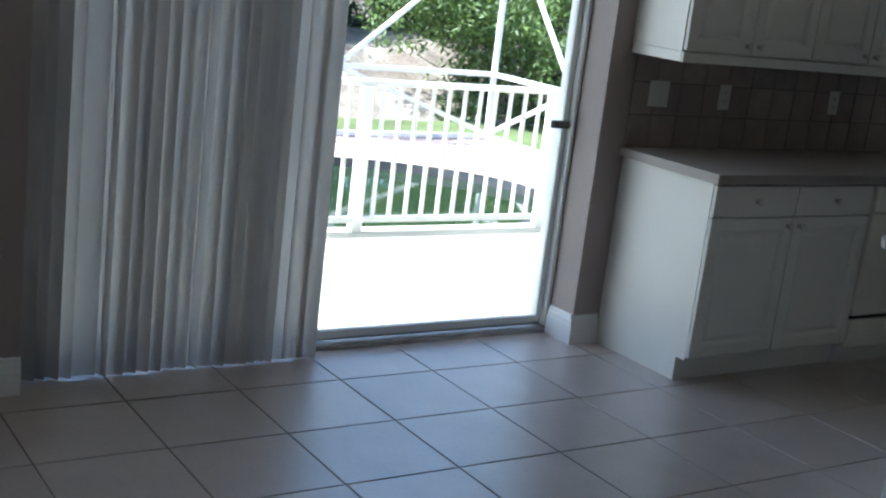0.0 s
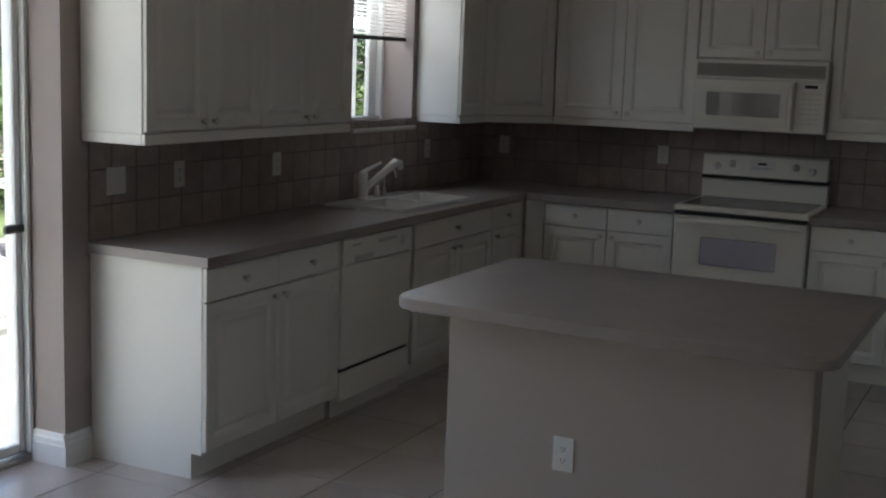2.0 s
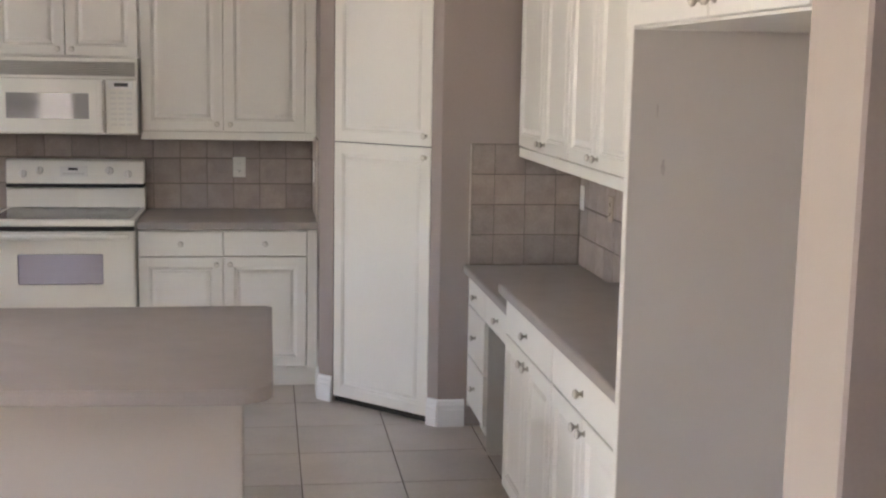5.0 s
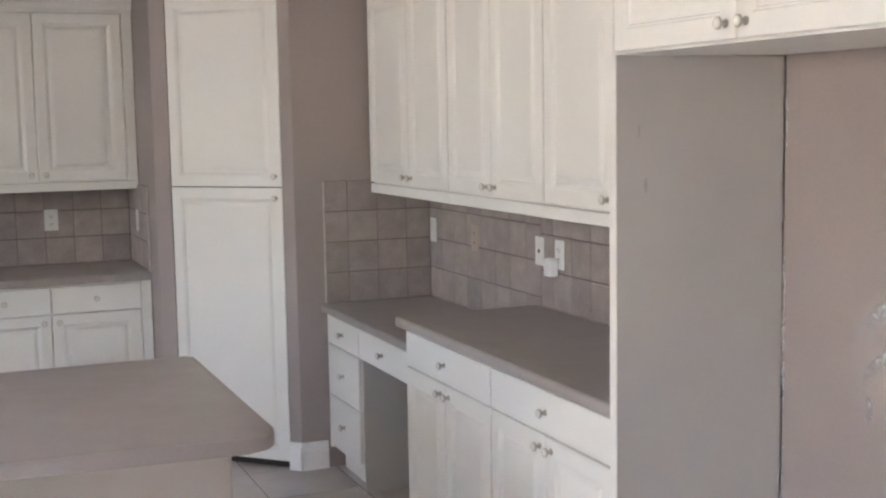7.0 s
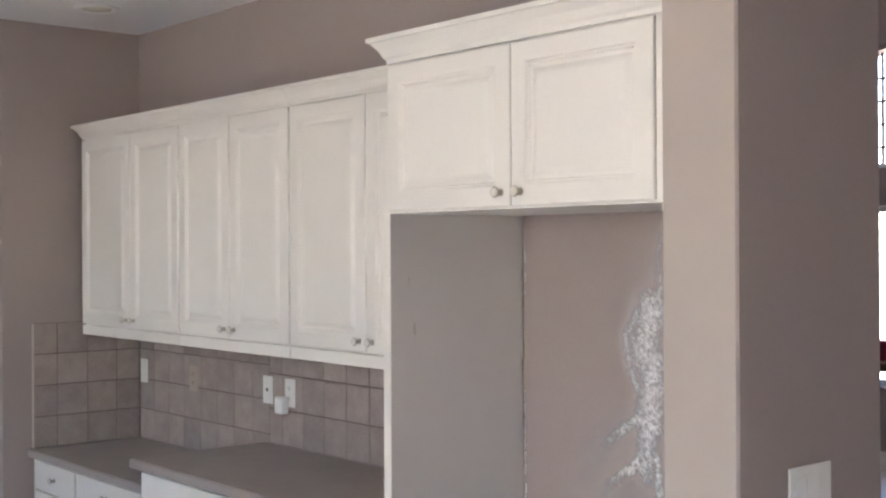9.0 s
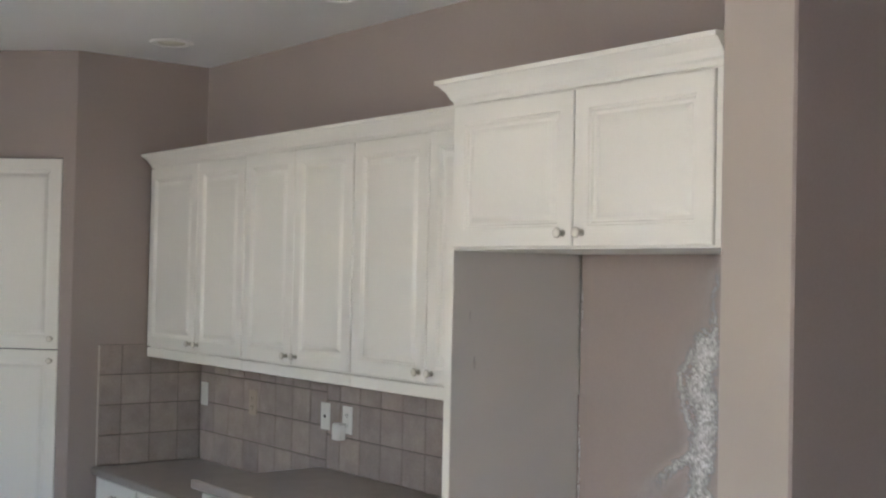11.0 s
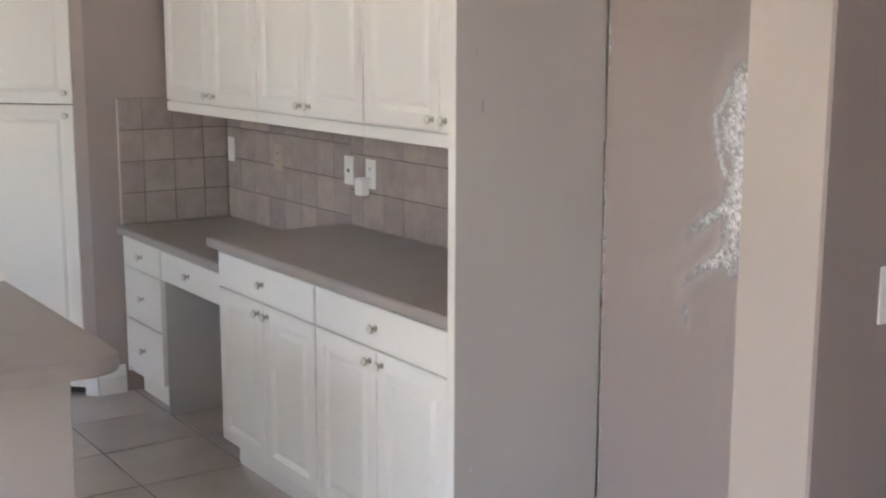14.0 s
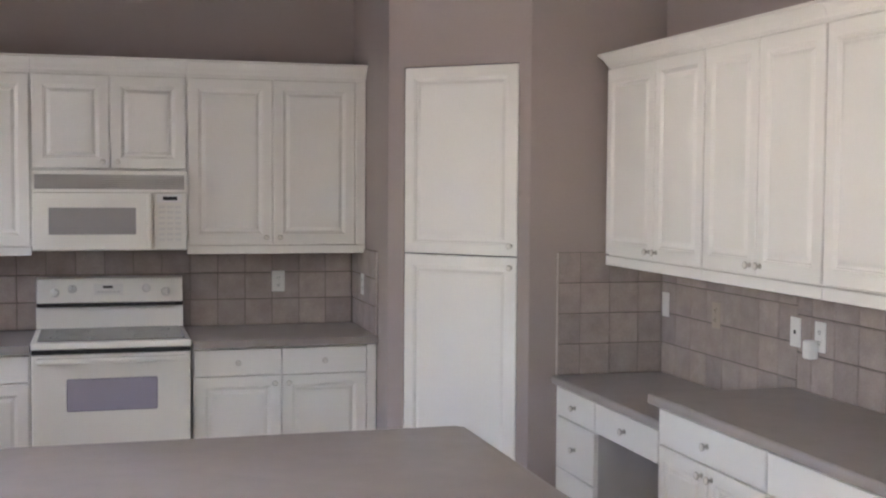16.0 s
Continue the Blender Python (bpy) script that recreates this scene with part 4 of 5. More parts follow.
# ---------- recessed lights ----------
for x, y in ((2.17, -3.23), (2.12, -1.92)):
    lamp = thing("recessed_light", pose(x, y, H), "white recessed ceiling light, switched off", "ceiling light", "recessed lights")
    bm = bmesh.new()
    loops = [[bm.verts.new((r * math.cos(t), r * math.sin(t), z)) for t in (2 * math.pi * k / 28 for k in range(28))]
             for r, z in ((0.098, -0.0005), (0.097, -0.006), (0.080, -0.010), (0.074, -0.004), (0.066, -0.0015))]
    for a, b in zip(loops, loops[1:]):
        for k in range(28):
            bm.faces.new((a[k], a[(k + 1) % 28], b[(k + 1) % 28], b[k]))
    part("trim_ring", bm, TRIM, lamp, smooth=True)
    part("bulb", lathe([(0.064, -0.001), (0.060, -0.006), (0.035, -0.012), (0.008, -0.014)], 20), CERAMIC, lamp, "frosted reflector bulb", smooth=True)

# ---------- marks on the recess wall ----------
RXW = 2.47


def scraped_sheet():
    """A skin of plaster dust a fraction of a millimetre proud of the wall; how thick it lies is kept point by point."""
    r = random.Random(5)

    def near(y, z, path):
        """Distance to a line of points, and how far along it lies."""
        best = (9.0, 0.0)
        for k, ((ya_, za_), (yb_, zb_)) in enumerate(zip(path, path[1:])):
            dy, dz = yb_ - ya_, zb_ - za_
            f = min(1.0, max(0.0, ((y - ya_) * dy + (z - za_) * dz) / (dy * dy + dz * dz)))
            best = min(best, (math.hypot(y - ya_ - f * dy, z - za_ - f * dz), (k + f) / (len(path) - 1)))
        return best

    # path, half width, strength at start and end
    strokes = [([(-4.755, 1.585), (-4.70, 1.545), (-4.662, 1.47), (-4.668, 1.40), (-4.70, 1.33)], 0.022, 0.60, 0.55),
               ([(-4.755, 1.55), (-4.73, 1.42)], 0.062, 0.80, 0.75), ([(-4.765, 1.40), (-4.745, 1.22)], 0.050, 0.80, 0.80),
               ([(-4.745, 1.21), (-4.730, 1.09)], 0.044, 0.75, 0.6), ([(-4.79, 1.58), (-4.775, 1.66), (-4.80, 1.78)], 0.022, 0.6, 0.3),
               ([(-4.71, 1.24), (-4.63, 1.19), (-4.55, 1.13)], 0.020, 0.85, 0.25), ([(-4.63, 1.18), (-4.50, 1.04)], 0.026, 0.40, 0.08),
               ([(-4.71, 1.11), (-4.62, 1.06), (-4.56, 1.005)], 0.021, 0.85, 0.25), ([(-4.61, 1.05), (-4.53, 0.92)], 0.026, 0.35, 0.06),
               ([(-4.775, 1.13), (-4.785, 1.02), (-4.785, 0.90)], 0.018, 0.75, 0.5), ([(-4.585, 0.945), (-4.580, 0.905)], 0.010, 0.5, 0.4)]
    ys, zs = [-4.86 + 0.004 * k for k in range(103)], [0.86 + 0.0055 * k for k in range(176)]
    verts, amount = [], []
    for z in zs:
        for y in ys:
            # the edge of each stroke wanders
            wy, wz = y + 0.012 * noise.noise(Vector((y * 28, z * 28, 1.5))), z + 0.014 * noise.noise(Vector((y * 28, z * 28, 7.5)))
            a = 0.0
            for path, w, s0, s1 in strokes:
                d, f = near(wy, wz, path)
                a = max(a, (s0 + (s1 - s0) * f) * math.exp(-(d / w) ** 2))
            patchy = 0.60 + 0.55 * noise.noise(Vector((y * 75, z * 75, 3.0))) + 0.75 * noise.noise(Vector((y * 190, z * 190, 9.0)))
            verts.append((RXW - 0.0006, y, z))
            amount.append(max(0.0, min(1.0, a * (0.30 + 0.95 * max(0.0, patchy)))))
    n = len(ys)
    faces = []
    for k in range(len(zs) - 1):
        for m in range(n - 1):
            c = (k * n + m, k * n + m + 1, (k + 1) * n + m + 1, (k + 1) * n + m)
            if max(amount[q] for q in c) > 0.02:
                faces.append(c)
    data = bpy.data.meshes.new("scraped_patch")
    data.from_pydata(verts, [], faces)
    layer = data.attributes.new("dust", "FLOAT", "POINT")
    layer.data.foreach_set("value", amount)
    data.materials.append(dust_material())
    return data


def dust_material():
    m = material("plaster_dust", (0.80, 0.80, 0.81), 0.9, spots=0.08, spot_scale=60.0, grain=0.08, grain_scale=300.0)
    n, l = m.node_tree.nodes, m.node_tree.links
    held = n.new("ShaderNodeAttribute")
    held.attribute_name = "dust"
    clear = n.new("ShaderNodeBsdfTransparent")
    mix = n.new("ShaderNodeMixShader")
    l.new(held.outputs["Fac"], mix.inputs[0])
    l.new(clear.outputs[0], mix.inputs[1])
    l.new(n["Principled BSDF"].outputs[0], mix.inputs[2])
    l.new(mix.outputs[0], n["Material Output"].inputs[0])
    return m


def caulk_bits():
    """Crumbs of old white caulk left in the joint beside the panel."""
    r = random.Random(8)
    bm = bmesh.new()
    for z0, z1, count in ((1.02, 1.27, 26), (0.84, 0.98, 10), (0.35, 0.78, 16), (1.55, 1.75, 8)):
        for _ in range(count):
            cz, cy, h = r.uniform(z0, z1), -4.2445 - r.uniform(0.0, 0.006), r.uniform(0.004, 0.022)
            solid(RXW - 0.0022, RXW - 0.0003, cy - r.uniform(0.001, 0.003), cy + r.uniform(0.001, 0.003), cz - h, cz + h, 0.0006, bm)
    return bm


def smudge(at, w, h, seed):
    """A rubbed mark with a ragged outline, a hair proud of the panel."""
    r = random.Random(seed)
    bm = bmesh.new()
    bm.faces.new([bm.verts.new((w * r.uniform(0.6, 1.1) * math.cos(t), 0, h * r.uniform(0.6, 1.1) * math.sin(t))) for t in (2 * math.pi * k / 14 for k in range(14))])
    return part("scuff_mark", bm, SMUDGE if h > 0.012 else SCUFF, panel, at=at)


SMUDGE = material("rubbed_mark", (0.46, 0.43, 0.41), 0.6, spots=0.1, spot_scale=60.0)
smudge(pose(2.01, -4.2416, 1.63), 0.003, 0.022, 1)
smudge(pose(2.03, -4.2416, 1.49), 0.006, 0.026, 2)
smudge(pose(2.0, -4.2416, 0.48), 0.008, 0.011, 3)
part("scraped_patch", scraped_sheet(), None, wall_east, "scraped patch of bare white plaster with dusty streaks")
part("caulk", caulk_bits(), SCUFF, wall_east, "crumbling white caulk")


# ---------- the next room, far window ----------
window_2 = tagged(new("window_2"), "tall window with muntins in the next room", "window", kind="structure")
window_2.matrix_basis = pose(HOUSE_E + 0.12, 0, 0)
ya, yb, za, zb = EASTWIN
ua, ub = EASTARCH[2:]
for y0, y1, z0, z1 in ((ya, ya + 0.05, za, zb), (yb - 0.05, yb, za, zb), (ya + 0.05, yb - 0.05, za, za + 0.05), (ya + 0.05, yb - 0.05, zb - 0.05, zb),
                       (ya, ya + 0.04, ua, ub), (yb - 0.04, yb, ua, ub), (ya + 0.04, yb - 0.04, ua, ua + 0.04)):
    part("window_frame", solid(-0.03, 0.03, y0, y1, z0, z1, 0.003), ALU, window_2)
for k in range(1, 8):
    y = ya + (yb - ya) * k / 8
    part("muntin", solid(-0.012, 0.012, y - 0.009, y + 0.009, ua + 0.04, ub), BROWN, window_2, "dark window bar")
for z in (2.50, 2.68, 2.86, 3.04):
    part("muntin", solid(-0.010, 0.010, ya + 0.05, yb - 0.05, z - 0.009, z + 0.009), BROWN, window_2, "dark window bar")
# the arch: wall-coloured corners above a half round
n = 24
arc = [((ya + yb) / 2 - (yb - ya) / 2 * math.cos(math.pi * k / n), 2.86 + 0.44 * math.sin(math.pi * k / n)) for k in range(n + 1)]
bm = bmesh.new()
front = [bm.verts.new((-0.09, y, z)) for y, z in arc]
head = [bm.verts.new((-0.09, y, ub + 0.001)) for y, z in arc]
back = [bm.verts.new((0.06, y, z)) for y, z in arc]
for k in range(n):
    bm.faces.new((front[k], front[k + 1], head[k + 1], head[k]))
    bm.faces.new((front[k], back[k], back[k + 1], front[k + 1]))
part("arch_head", bm, WALL, window_2, "taupe plaster arch head")
table = thing("bar_table", pose(6.35, -3.45, 0), "dark wooden bar-height table in the next room", "table")
part("tabletop", solid(-0.35, 0.35, -0.5, 0.30, 1.03, 1.075, 0.006), BROWN, table)
for x in (-0.30, 0.30):
    for y in (-0.45, 0.25):
        part("leg", tube([(x, y, 0), (x, y, 0.30), (x, y, 0.34), (x, y, 1.03)], [0.014, 0.03, 0.018, 0.024], 10), BROWN, table)
cloth = tagged(part("flower_pot", lathe([(0.05, 0), (0.07, 0.10), (0.075, 0.11)], 16), FLAME, None, at=(6.2, -3.3, 1.0755)), "small dark red pot on the bar table", "pot")
sensor = thing("motion_sensor", pose(2.40, -5.4405, 2.50), "white plastic sensor box high on the pier", "sensor")
part("housing", solid(-0.085, 0.085, -0.07, 0, 0.0, 0.14, 0.012), PLASTIC, sensor)
part("lens", solid(-0.05, 0.05, -0.085, -0.069, -0.022, 0.05, 0.012), PLASTIC, sensor)
pane = part("pane", solid(-0.003, 0.003, ya + 0.05, yb - 0.05, za + 0.05, zb - 0.05), GLASS, window_2)
pane.visible_shadow = False

# ---------- outdoors ----------
def ground_z(x, y):
    bank = min(1.0, max(0.0, (-10.4 - x) / 3.0))
    return -0.30 + 0.78 * bank * bank * (3 - 2 * bank) + (0.10 * noise.noise(Vector((x * 0.7, y * 0.7, 0))) if x < -8.6 or abs(y) > 14 else 0)


bm = bmesh.new()
gx = [-400, -120, -50, -30, -22] + [-18 + 0.5 * k for k in range(32)] + [-2.23, 8.7, 30, 120, 400]
gy = [-400, -120, -50, -25, -14] + [-10 + 0.6 * k for k in range(42)] + [20, 30, 60, 150, 400]
grid = [[bm.verts.new((x, y, ground_z(x, y))) for y in gy] for x in gx]
for i in range(len(gx) - 1):
    for j in range(len(gy) - 1):
        bm.faces.new((grid[i][j], grid[i + 1][j], grid[i + 1][j + 1], grid[i][j + 1]))
ground = structure("ground", bm, SOIL, "mulched garden bank rising behind the pool", "ground")
for f in ground.data.polygons:
    f.use_smooth = True
lawn_bm = bmesh.new()
lx, ly = [-10.3 + 0.3 * k for k in range(8)], [-12 + 0.5 * k for k in range(50)]
grid = [[lawn_bm.verts.new((x, y, ground_z(x, y) + 0.012)) for y in ly] for x in lx]
for i in range(len(lx) - 1):
    for j in range(len(ly) - 1):
        lawn_bm.faces.new((grid[i][j], grid[i + 1][j], grid[i + 1][j + 1], grid[i][j + 1]))
lawn = structure("lawn", lawn_bm, LAWN, "strip of patchy grass behind the pool enclosure", "lawn")

RX, PZ = -4.12, -0.15      # fence line; pool deck level
deck = structure("patio_deck", solid(RX - 0.12, OUT, -12, -0.22, -0.42, -0.03), DECK, "sunlit cream concrete patio deck", "deck")


# pool: an oval basin with coping and pavers round it
def oval(cx, cy, a, b, n=56, turn=0.0):
    c, s = math.cos(turn), math.sin(turn)
    return [(cx + a * math.cos(t) * c - b * math.sin(t) * s, cy + a * math.cos(t) * s + b * math.sin(t) * c)
            for t in (2 * math.pi * k / n for k in range(n))]


PC = (-5.85, -3.55, 1.48, 2.35)
rings = [(oval(*PC), PZ + 0.004), (oval(PC[0], PC[1], PC[2] - 0.05, PC[3] - 0.05), PZ + 0.010), (oval(PC[0], PC[1], PC[2] - 0.06, PC[3] - 0.06), PZ - 0.12)]
bm = bmesh.new()
loops = [[bm.verts.new((x, y, z)) for x, y in o] for o, z in rings]
for a, b in zip(loops, loops[1:]):
    for k in range(len(a)):
        bm.faces.new((a[k], a[(k + 1) % len(a)], b[(k + 1) % len(a)], b[k]))
coping = structure("pool_coping", bm, COPING, "dark tiled pool edge", "pool edge")
water = structure("pool_water", prism(oval(PC[0], PC[1], PC[2] - 0.05, PC[3] - 0.05), PZ - 0.16, PZ - 0.07), WATER, "still dark green pool water", "water")
# paver field with the pool left free
paver_field = structure("pool_deck", solid(-8.32, RX - 0.121, -12, -0.02, -0.42, PZ - 0.155), SGROUT, "pink concrete pavers round the pool", "pavement")
PAV = as_mesh("paver", solid(-0.197, 0.197, -0.197, 0.197, -0.15, 0.0, 0.006), PAVER)
x = -8.12
while x < RX - 0.3:
    y = -0.22
    while y > -5.2:
        u, v = (x - PC[0]) / (PC[2] + 0.10), (y - PC[1]) / (PC[3] + 0.10)
        if u * u + v * v > 1.0:
            part("paver", PAV, PAVER, paver_field, at=(x, y, PZ))
        y -= 0.4
    x += 0.4
# cut pavers along the pool's edge
bm = bmesh.new()
a, b = oval(*PC), oval(PC[0], PC[1], PC[2] + 0.30, PC[3] + 0.30)
n = len(a)
for k in range(n):
    j = (k + 1) % n
    f = 0.02
    pa, pb, pc, pd = Vector((*a[k], PZ + 0.004)), Vector((*a[j], PZ + 0.004)), Vector((*b[j], PZ + 0.004)), Vector((*b[k], PZ + 0.004))
    q = [pa.lerp(pb, f), pb.lerp(pa, f), pc.lerp(pd, f), pd.lerp(pc, f)]
    top_v = [bm.verts.new(p) for p in q]
    low_v = [bm.verts.new(p - Vector((0, 0, 0.1))) for p in q]
    bm.faces.new(top_v)
    for m in range(4):
        bm.faces.new((top_v[m], top_v[(m + 1) % 4], low_v[(m + 1) % 4], low_v[m]))
edge = part("edge_pavers", bm, PAVER, paver_field, "ring of cut pink pavers")
edge["kind"] = "stuff"

# safety fence between patio and pool
fence = thing("pool_fence", pose(RX, 0, -0.03), "white aluminium picket fence beside the patio", "fence")
FS, FN, FH = -8.1, -0.4, 0.925
part("top_rail", solid(-0.028, 0.028, FS, FN, FH - 0.035, FH, 0.006), ALU, fence)
part("bottom_rail", solid(-0.018, 0.018, FS, FN, 0.06, 0.095, 0.004), ALU, fence)
post = as_mesh("post", solid(-0.034, 0.034, -0.034, 0.034, 0.0, FH - 0.0355, 0.004), ALU)
picket = as_mesh("picket", solid(-0.010, 0.010, -0.0115, 0.0115, 0.0955, FH - 0.0355, 0.002), ALU)
py = -3.86
posts = [py + 1.39 * k for k in range(-3, 3)]
for y in posts:
    if FS < y < FN:
        part("post", post, ALU, fence, at=(0, y, 0))
        for k in range(1, 12):
            yy = y + 1.39 * k / 12
            if yy < FN:
                part("picket", picket, ALU, fence, at=(0, yy, 0))

# screen enclosure
cage = thing("pool_enclosure", pose(0, 0, PZ), "white aluminium pool screen enclosure frame with braces", "enclosure")
CX0, CY0, CH = -8.25, -0.04, 2.85


def beam(a, b, w=0.05, d=0.05):
    a, b = Vector(a), Vector(b)
    bm = solid(-w / 2, w / 2, -d / 2, d / 2, 0, (b - a).length, 0.004)
    q = (b - a).to_track_quat("Z", "Y")
    bmesh.ops.transform(bm, matrix=Matrix.Translation(a) @ q.to_matrix().to_4x4(), verts=bm.verts)
    return bm


CR = 0.68
for y in (CY0, -1.88, -3.63, -5.38, -7.13, -8.9):
    part("post", beam((CX0, y, 0), (CX0, y, CH)), ALU, cage)
for x in (-6.93, -5.6, -4.27, -2.95):
    part("post", beam((x, CY0, 0), (x, CY0, CH)), ALU, cage)
for z in (0.03, CR, CH):
    part("rail", beam((CX0, -8.9, z), (CX0, CY0, z), 0.045, 0.05), ALU, cage)
    part("rail", beam((CX0, CY0, z), (-2.28, CY0, z), 0.045, 0.05), ALU, cage)
for a, b in (((CX0, -1.88, CR), (CX0, CY0 - 0.03, 2.2)), ((CX0, -1.88, CR), (CX0, CY0, 0.05)), ((CX0, CY0, 2.2), (-6.93, CY0, CR)), ((CX0, CY0, 0.05), (-6.93, CY0, CR)),
             ((CX0, -1.88, 2.2), (CX0, -3.63, CR))):
    part("brace", beam(a, b, 0.035, 0.045), ALU, cage)


# hedge and trees
def leaf_cloud(rx, ry, rz, n, size, seed):
    r = random.Random(seed)
    verts, faces = [], []
    blobs = [(Vector((r.uniform(-1, 1) * rx * 0.7, r.uniform(-1, 1) * ry * 0.7, r.uniform(-0.75, 0.85) * rz)), r.uniform(0.28, 0.55)) for _ in range(16)]
    for _ in range(n):
        c, s = r.choice(blobs)
        d = Vector((r.gauss(0, 1), r.gauss(0, 1), r.gauss(0, 1))).normalized() * s * (0.6 + 0.45 * r.random())
        p = c + Vector((d.x * rx * 0.9, d.y * ry * 0.9, d.z * rz * 0.8))
        q = Euler((r.uniform(-1.0, 1.0), r.uniform(-1.0, 1.0), r.uniform(0, 6.28))).to_matrix()
        l, w = size * r.uniform(0.7, 1.4), size * r.uniform(0.28, 0.5)
        k = len(verts)
        verts += [p + q @ Vector(o) for o in ((-l, 0, 0), (0, -w, 0.15 * l), (l, 0, 0), (0, w, 0.15 * l))]
        faces.append((k, k + 1, k + 2, k + 3))
    data = bpy.data.meshes.new("crown")
    data.from_pydata([tuple(v) for v in verts], [], faces)
    return data


def tree(m, crown_mesh, mat, h, label, category="tree", trunk=0.07):
    t = thing(category, m, label, category, "garden greenery")
    if not crown_mesh.materials:
        crown_mesh.materials.append(mat)
    r = random.Random(h)
    part("trunk", tube([(0, 0, -0.4), (0.05, 0.02, h * 0.3), (0.02, -0.06, h * 0.6), (0.1, 0.05, h)], [trunk, trunk * 0.8, trunk * 0.6, trunk * 0.2], 8), BARK, t)
    for k in range(4):
        a = 1.57 * k + r.random()
        part("limb", tube([(0.03, 0, h * 0.45), (0.5 * math.cos(a), 0.5 * math.sin(a), h * 0.7), (0.9 * math.cos(a), 0.9 * math.sin(a), h * 0.95)],
                          [trunk * 0.5, trunk * 0.35, trunk * 0.1], 6), BARK, t)
    part("crown", crown_mesh, mat, t, at=(0, 0, h))
    return t


crowns = [leaf_cloud(1.5, 1.7, 1.5, 14000, 0.046, s) for s in (11, 12, 13)]
bright = leaf_cloud(1.2, 1.4, 0.9, 7000, 0.05, 21)
r = random.Random(9)
for k in range(14):
    y = -7 + k * 1.35 + r.uniform(-0.25, 0.25)
    x = -14.2 + r.uniform(-0.5, 0.4)
    tree(pose(x, y, ground_z(x, y), 0, 0, r.uniform(0, 360)), crowns[k % 3], LEAF, 1.15 + r.uniform(-0.1, 0.35), "dense dark green garden tree behind the pool")
for k in range(10):
    y = -7 + k * 2.1 + r.uniform(-0.3, 0.3)
    x = -16.4 + r.uniform(-0.4, 0.4)
    o = tree(pose(x, y, ground_z(x, y), 0, 0, r.uniform(0, 360)), crowns[(k + 1) % 3], LEAF, 2.6 + r.uniform(-0.3, 0.5), "tall dark green garden tree behind the pool", trunk=0.1)
    o.scale = (1.3, 1.3, 1.3)
for x, y in ((-10.8, 1.6), (-10.2, 3.3), (-9.0, 4.6), (-11.8, 2.6), (-7.2, 4.4), (-5.4, 4.3), (-3.6, 4.6)):
    tree(pose(x, y, ground_z(x, y), 0, 0, r.uniform(0, 360)), bright, LEAF2, 0.75, "bright green rounded garden shrub", "shrub", 0.04)
for x, y in ((-9.0, 6.8), (-6.6, 6.6), (-4.2, 6.9), (-11.5, 5.6)):
    o = tree(pose(x, y, ground_z(x, y), 0, 0, r.uniform(0, 360)), crowns[1], LEAF, 2.4, "dense dark green garden tree beside the house")
    o.scale = (1.2, 1.2, 1.2)


# strap-leaved plant outside the sink window
def strap_plant(m, seed):
    rr = random.Random(seed)
    t = thing("plant", m, "yellow-green strap-leaved garden plant outside the window", "plant")
    for k in range(26):
        a, l = rr.uniform(0, 6.28), rr.uniform(0.45, 0.75)
        bm = bmesh.new()
        prev = None
        for s in range(6):
            u = s / 5
            rad, z = l * u * 0.75, l * (0.9 * u - 0.75 * u * u) + 0.05 + 0.5 * l * u
            w = 0.028 * (1 - u) ** 0.6 + 0.002
            c, sn = math.cos(a), math.sin(a)
            pair = [bm.verts.new((rad * c - w * sn, rad * sn + w * c, z)), bm.verts.new((rad * c + w * sn, rad * sn - w * c, z))]
            if prev:
                bm.faces.new((prev[0], prev[1], pair[1], pair[0]))
            prev = pair
        part("leaf", bm, LEAFY, t)


for k, (x, y) in enumerate(((-3.05, 0.55), (-3.5, 1.2), (-2.75, 0.95))):
    strap_plant(pose(x, y, 0.80), k)
planter = structure("planter", solid(-4.2, -2.3, 0.2, 1.6, -0.2, 0.81, 0.01), STUCCO, "raised stucco planter outside the window", "planter")
# overhang out of view, added to block sun from the floor inside
eave = structure("eave", solid(OUT - 0.55, OUT - 0.001, HOUSE_S, 0.15, H - 0.02, H + 0.08), STUCCO, "unseen stucco overhang added to keep the sun out of the patio door", "eave")

# ---------- tiles, last ----------
P = 0.425
FT = as_mesh("tile", solid(-P / 2 + 0.003, P / 2 - 0.003, -P / 2 + 0.003, P / 2 - 0.003, -0.0039, 0.0, 0.0015), TILE)
tx0, ty0 = 1.205 + P / 2, -2.21 + P / 2
edge_x = (-2.098, HOUSE_E - 0.002)      # into the patio door's reveal
edge_y = (HOUSE_S + 0.002, -0.002)
rest_v, rest_f = [], []
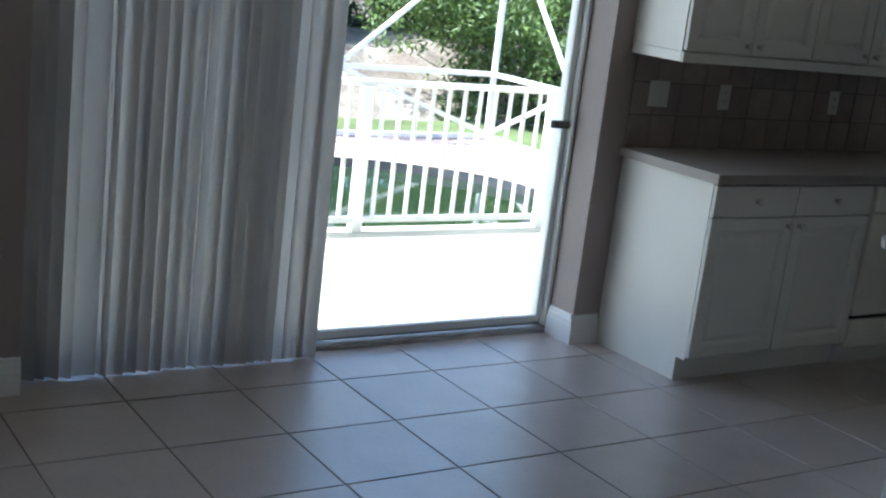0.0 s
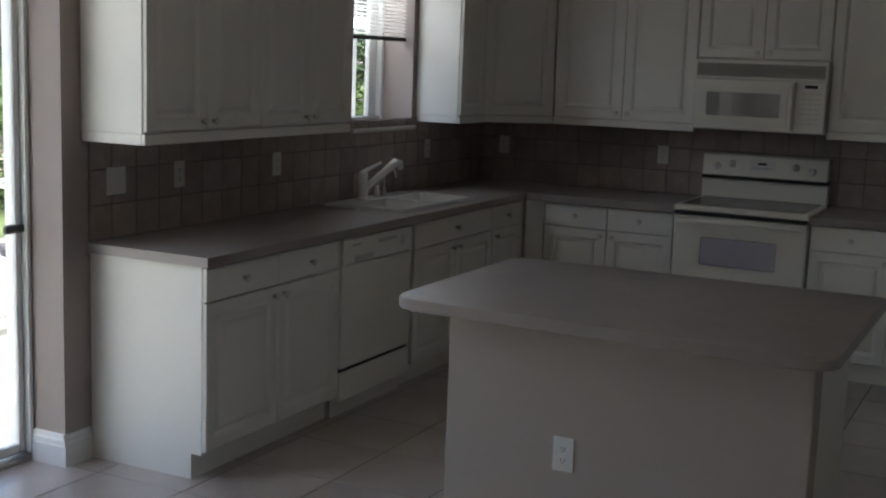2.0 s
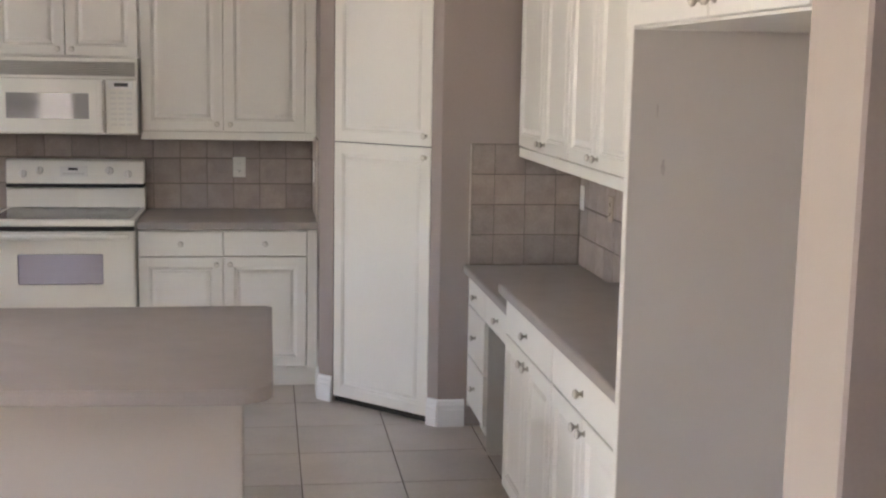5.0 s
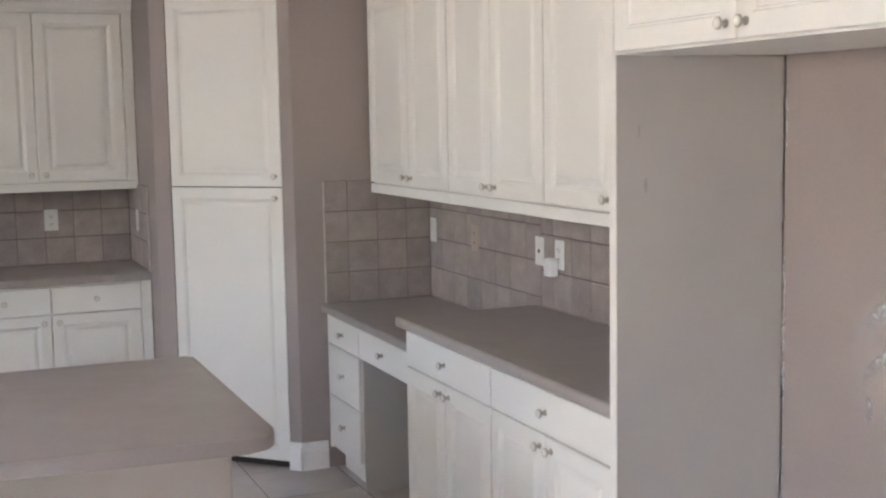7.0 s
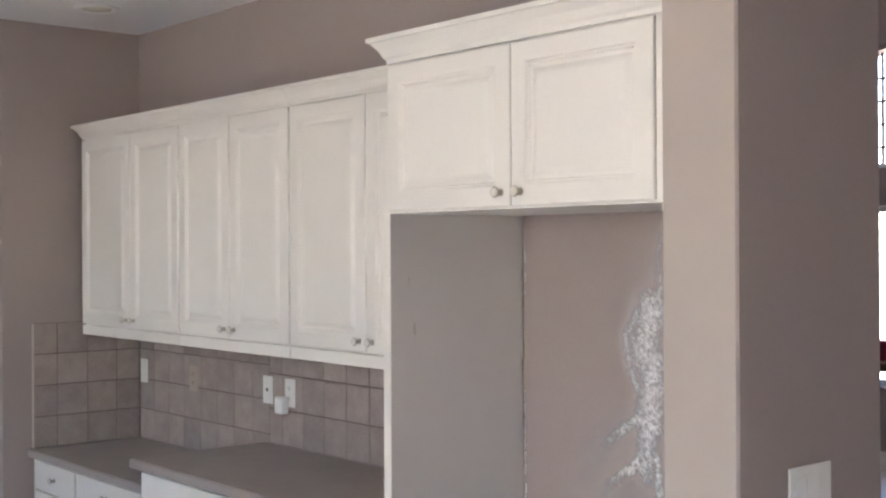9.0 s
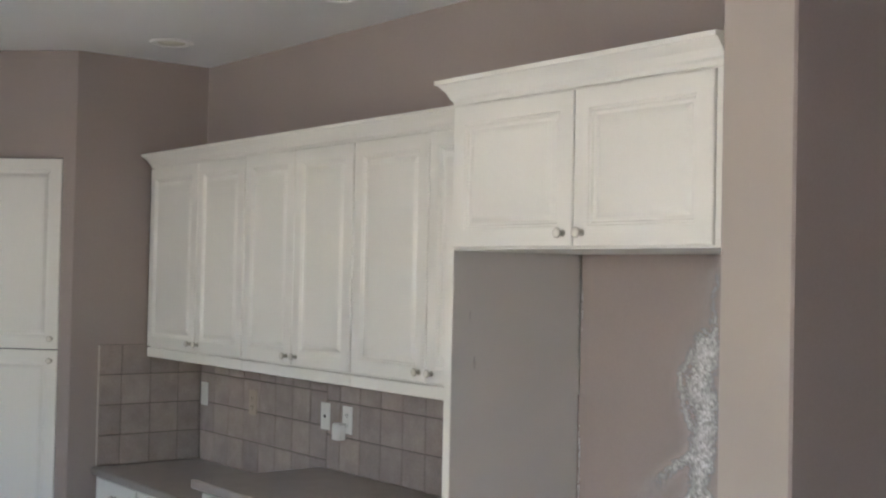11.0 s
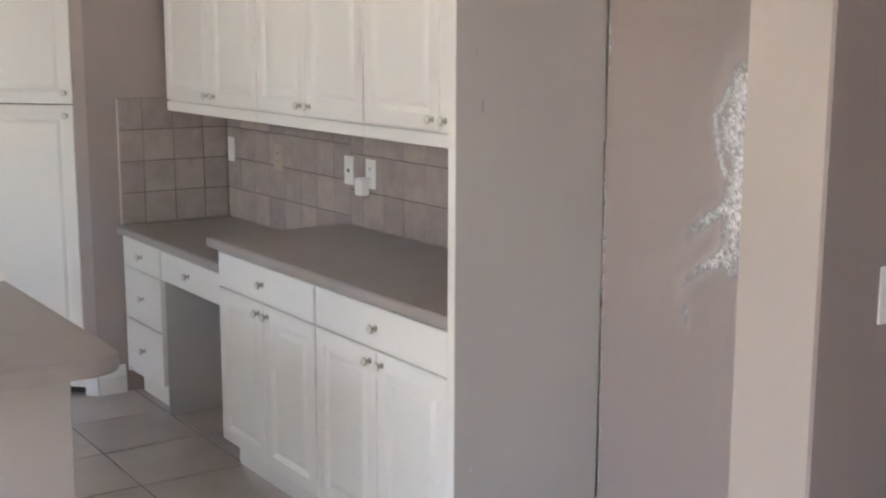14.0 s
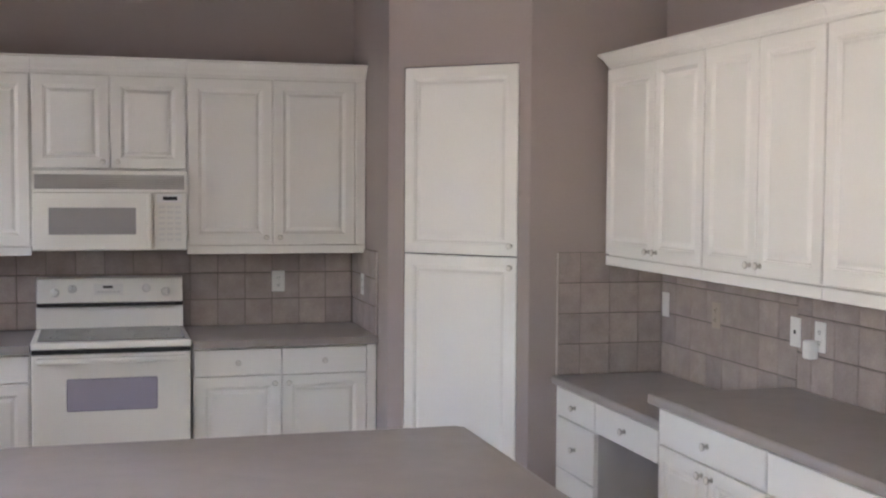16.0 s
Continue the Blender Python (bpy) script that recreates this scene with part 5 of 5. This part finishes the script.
for i in range(-9, 18):
    for j in range(-23, 7):
        cx, cy = tx0 + i * P, ty0 + j * P
        x0, x1 = max(cx - P / 2 + 0.0035, edge_x[0]), min(cx + P / 2 - 0.0035, edge_x[1])
        y0, y1 = max(cy - P / 2 + 0.0035, edge_y[0]), min(cy + P / 2 - 0.0035, edge_y[1])
        if x1 - x0 < 0.01 or y1 - y0 < 0.01:
            continue
        if -1.9 < cx - P / 2 and cx < 2.6 and -6.9 < cy < -0.4:
            part("tile", FT, TILE, floor, at=(cx, cy, 0))
        else:
            k = len(rest_v)
            rest_v += [(x0, y0, 0), (x1, y0, 0), (x1, y1, 0), (x0, y1, 0), (x0, y0, -0.0039), (x1, y0, -0.0039), (x1, y1, -0.0039), (x0, y1, -0.0039)]
            rest_f += [(k, k + 1, k + 2, k + 3), (k, k + 4, k + 5, k + 1), (k + 1, k + 5, k + 6, k + 2), (k + 2, k + 6, k + 7, k + 3), (k + 3, k + 7, k + 4, k)]
data = bpy.data.meshes.new("cut_tiles")
data.from_pydata(rest_v, [], rest_f)
data.materials.append(TILE)
o = new("cut_tiles", data)
o.parent = floor
o["kind"] = "stuff"

ST = {}


def splash(parent, m, length, rows, z0, skip=lambda x, z: False, shift=0.0, pitch=0.15, heights=0.146):
    """Wall tiles over a length along x, face towards -y, on a thin bed of grout."""
    bed = part("grout_bed", solid(0, length, -0.005, -0.0005, z0, z0 + rows * heights), SGROUT, parent, "dark grout", at=m)
    x = -shift
    k = 0
    while x < length - 0.012:
        a, b = max(x, 0) + 0.0018, min(x + pitch, length) - 0.0018
        for r_ in range(rows):
            z = z0 + r_ * heights
            if b - a < 0.015 or skip((a + b) / 2, z + heights / 2):
                continue
            key = round(b - a, 3)
            if key not in ST:
                ST[key] = as_mesh("tile", solid(-key / 2, key / 2, -0.010, -0.0005, -heights / 2 + 0.0032, heights / 2 - 0.0032, 0.0025), STILE)
            part("tile", ST[key], STILE, parent, at=m @ Matrix.Translation(((a + b) / 2, -0.0005 * (k % 3), z + heights / 2)))
            k += 1
        x += pitch


splash(wall_north, pose(WX + 0.012, -0.0005, 0), 1.333 - WX - 0.012, 3, CT + 0.0005, shift=0.06)
splash(wall_west, pose(WX + 0.0005, -3.78, 0, 0, 0, 90), 3.77, 3, CT + 0.0005, shift=0.02)
splash(wall_pantry_west, pose(1.3345, -0.012, 0, 0, 0, -90), 0.61, 3, CT + 0.0005, skip=lambda x, z: False)
splash(wall_east, pose(EX - 0.0005, -2.611, 0, 0, 0, -90), 1.595, 3, CT + 0.0005, shift=0.05)
splash(wall_east, pose(EX - 0.0005, -1.423, 0, 0, 0, -90), 1.186, 4, 0.8005, shift=0.0)
splash(wall_pantry_south, pose(2.03, -1.4105, 0), EX - 2.03 - 0.012, 4, 0.8005, shift=0.04)

for m, z0, rows in ((pose(1.3345, -0.624, 0, 0, 0, -90), CT, 3), (pose(2.020, -1.4105, 0), 0.80, 4)):
    parent = wall_pantry_west if rows == 3 else wall_pantry_south
    part("tile_edge", solid(0, 0.009, -0.0115, -0.0005, z0 + 0.001, z0 + rows * 0.146 - 0.002, 0.003), TILEDGE, parent, "pale tile edging", at=m)
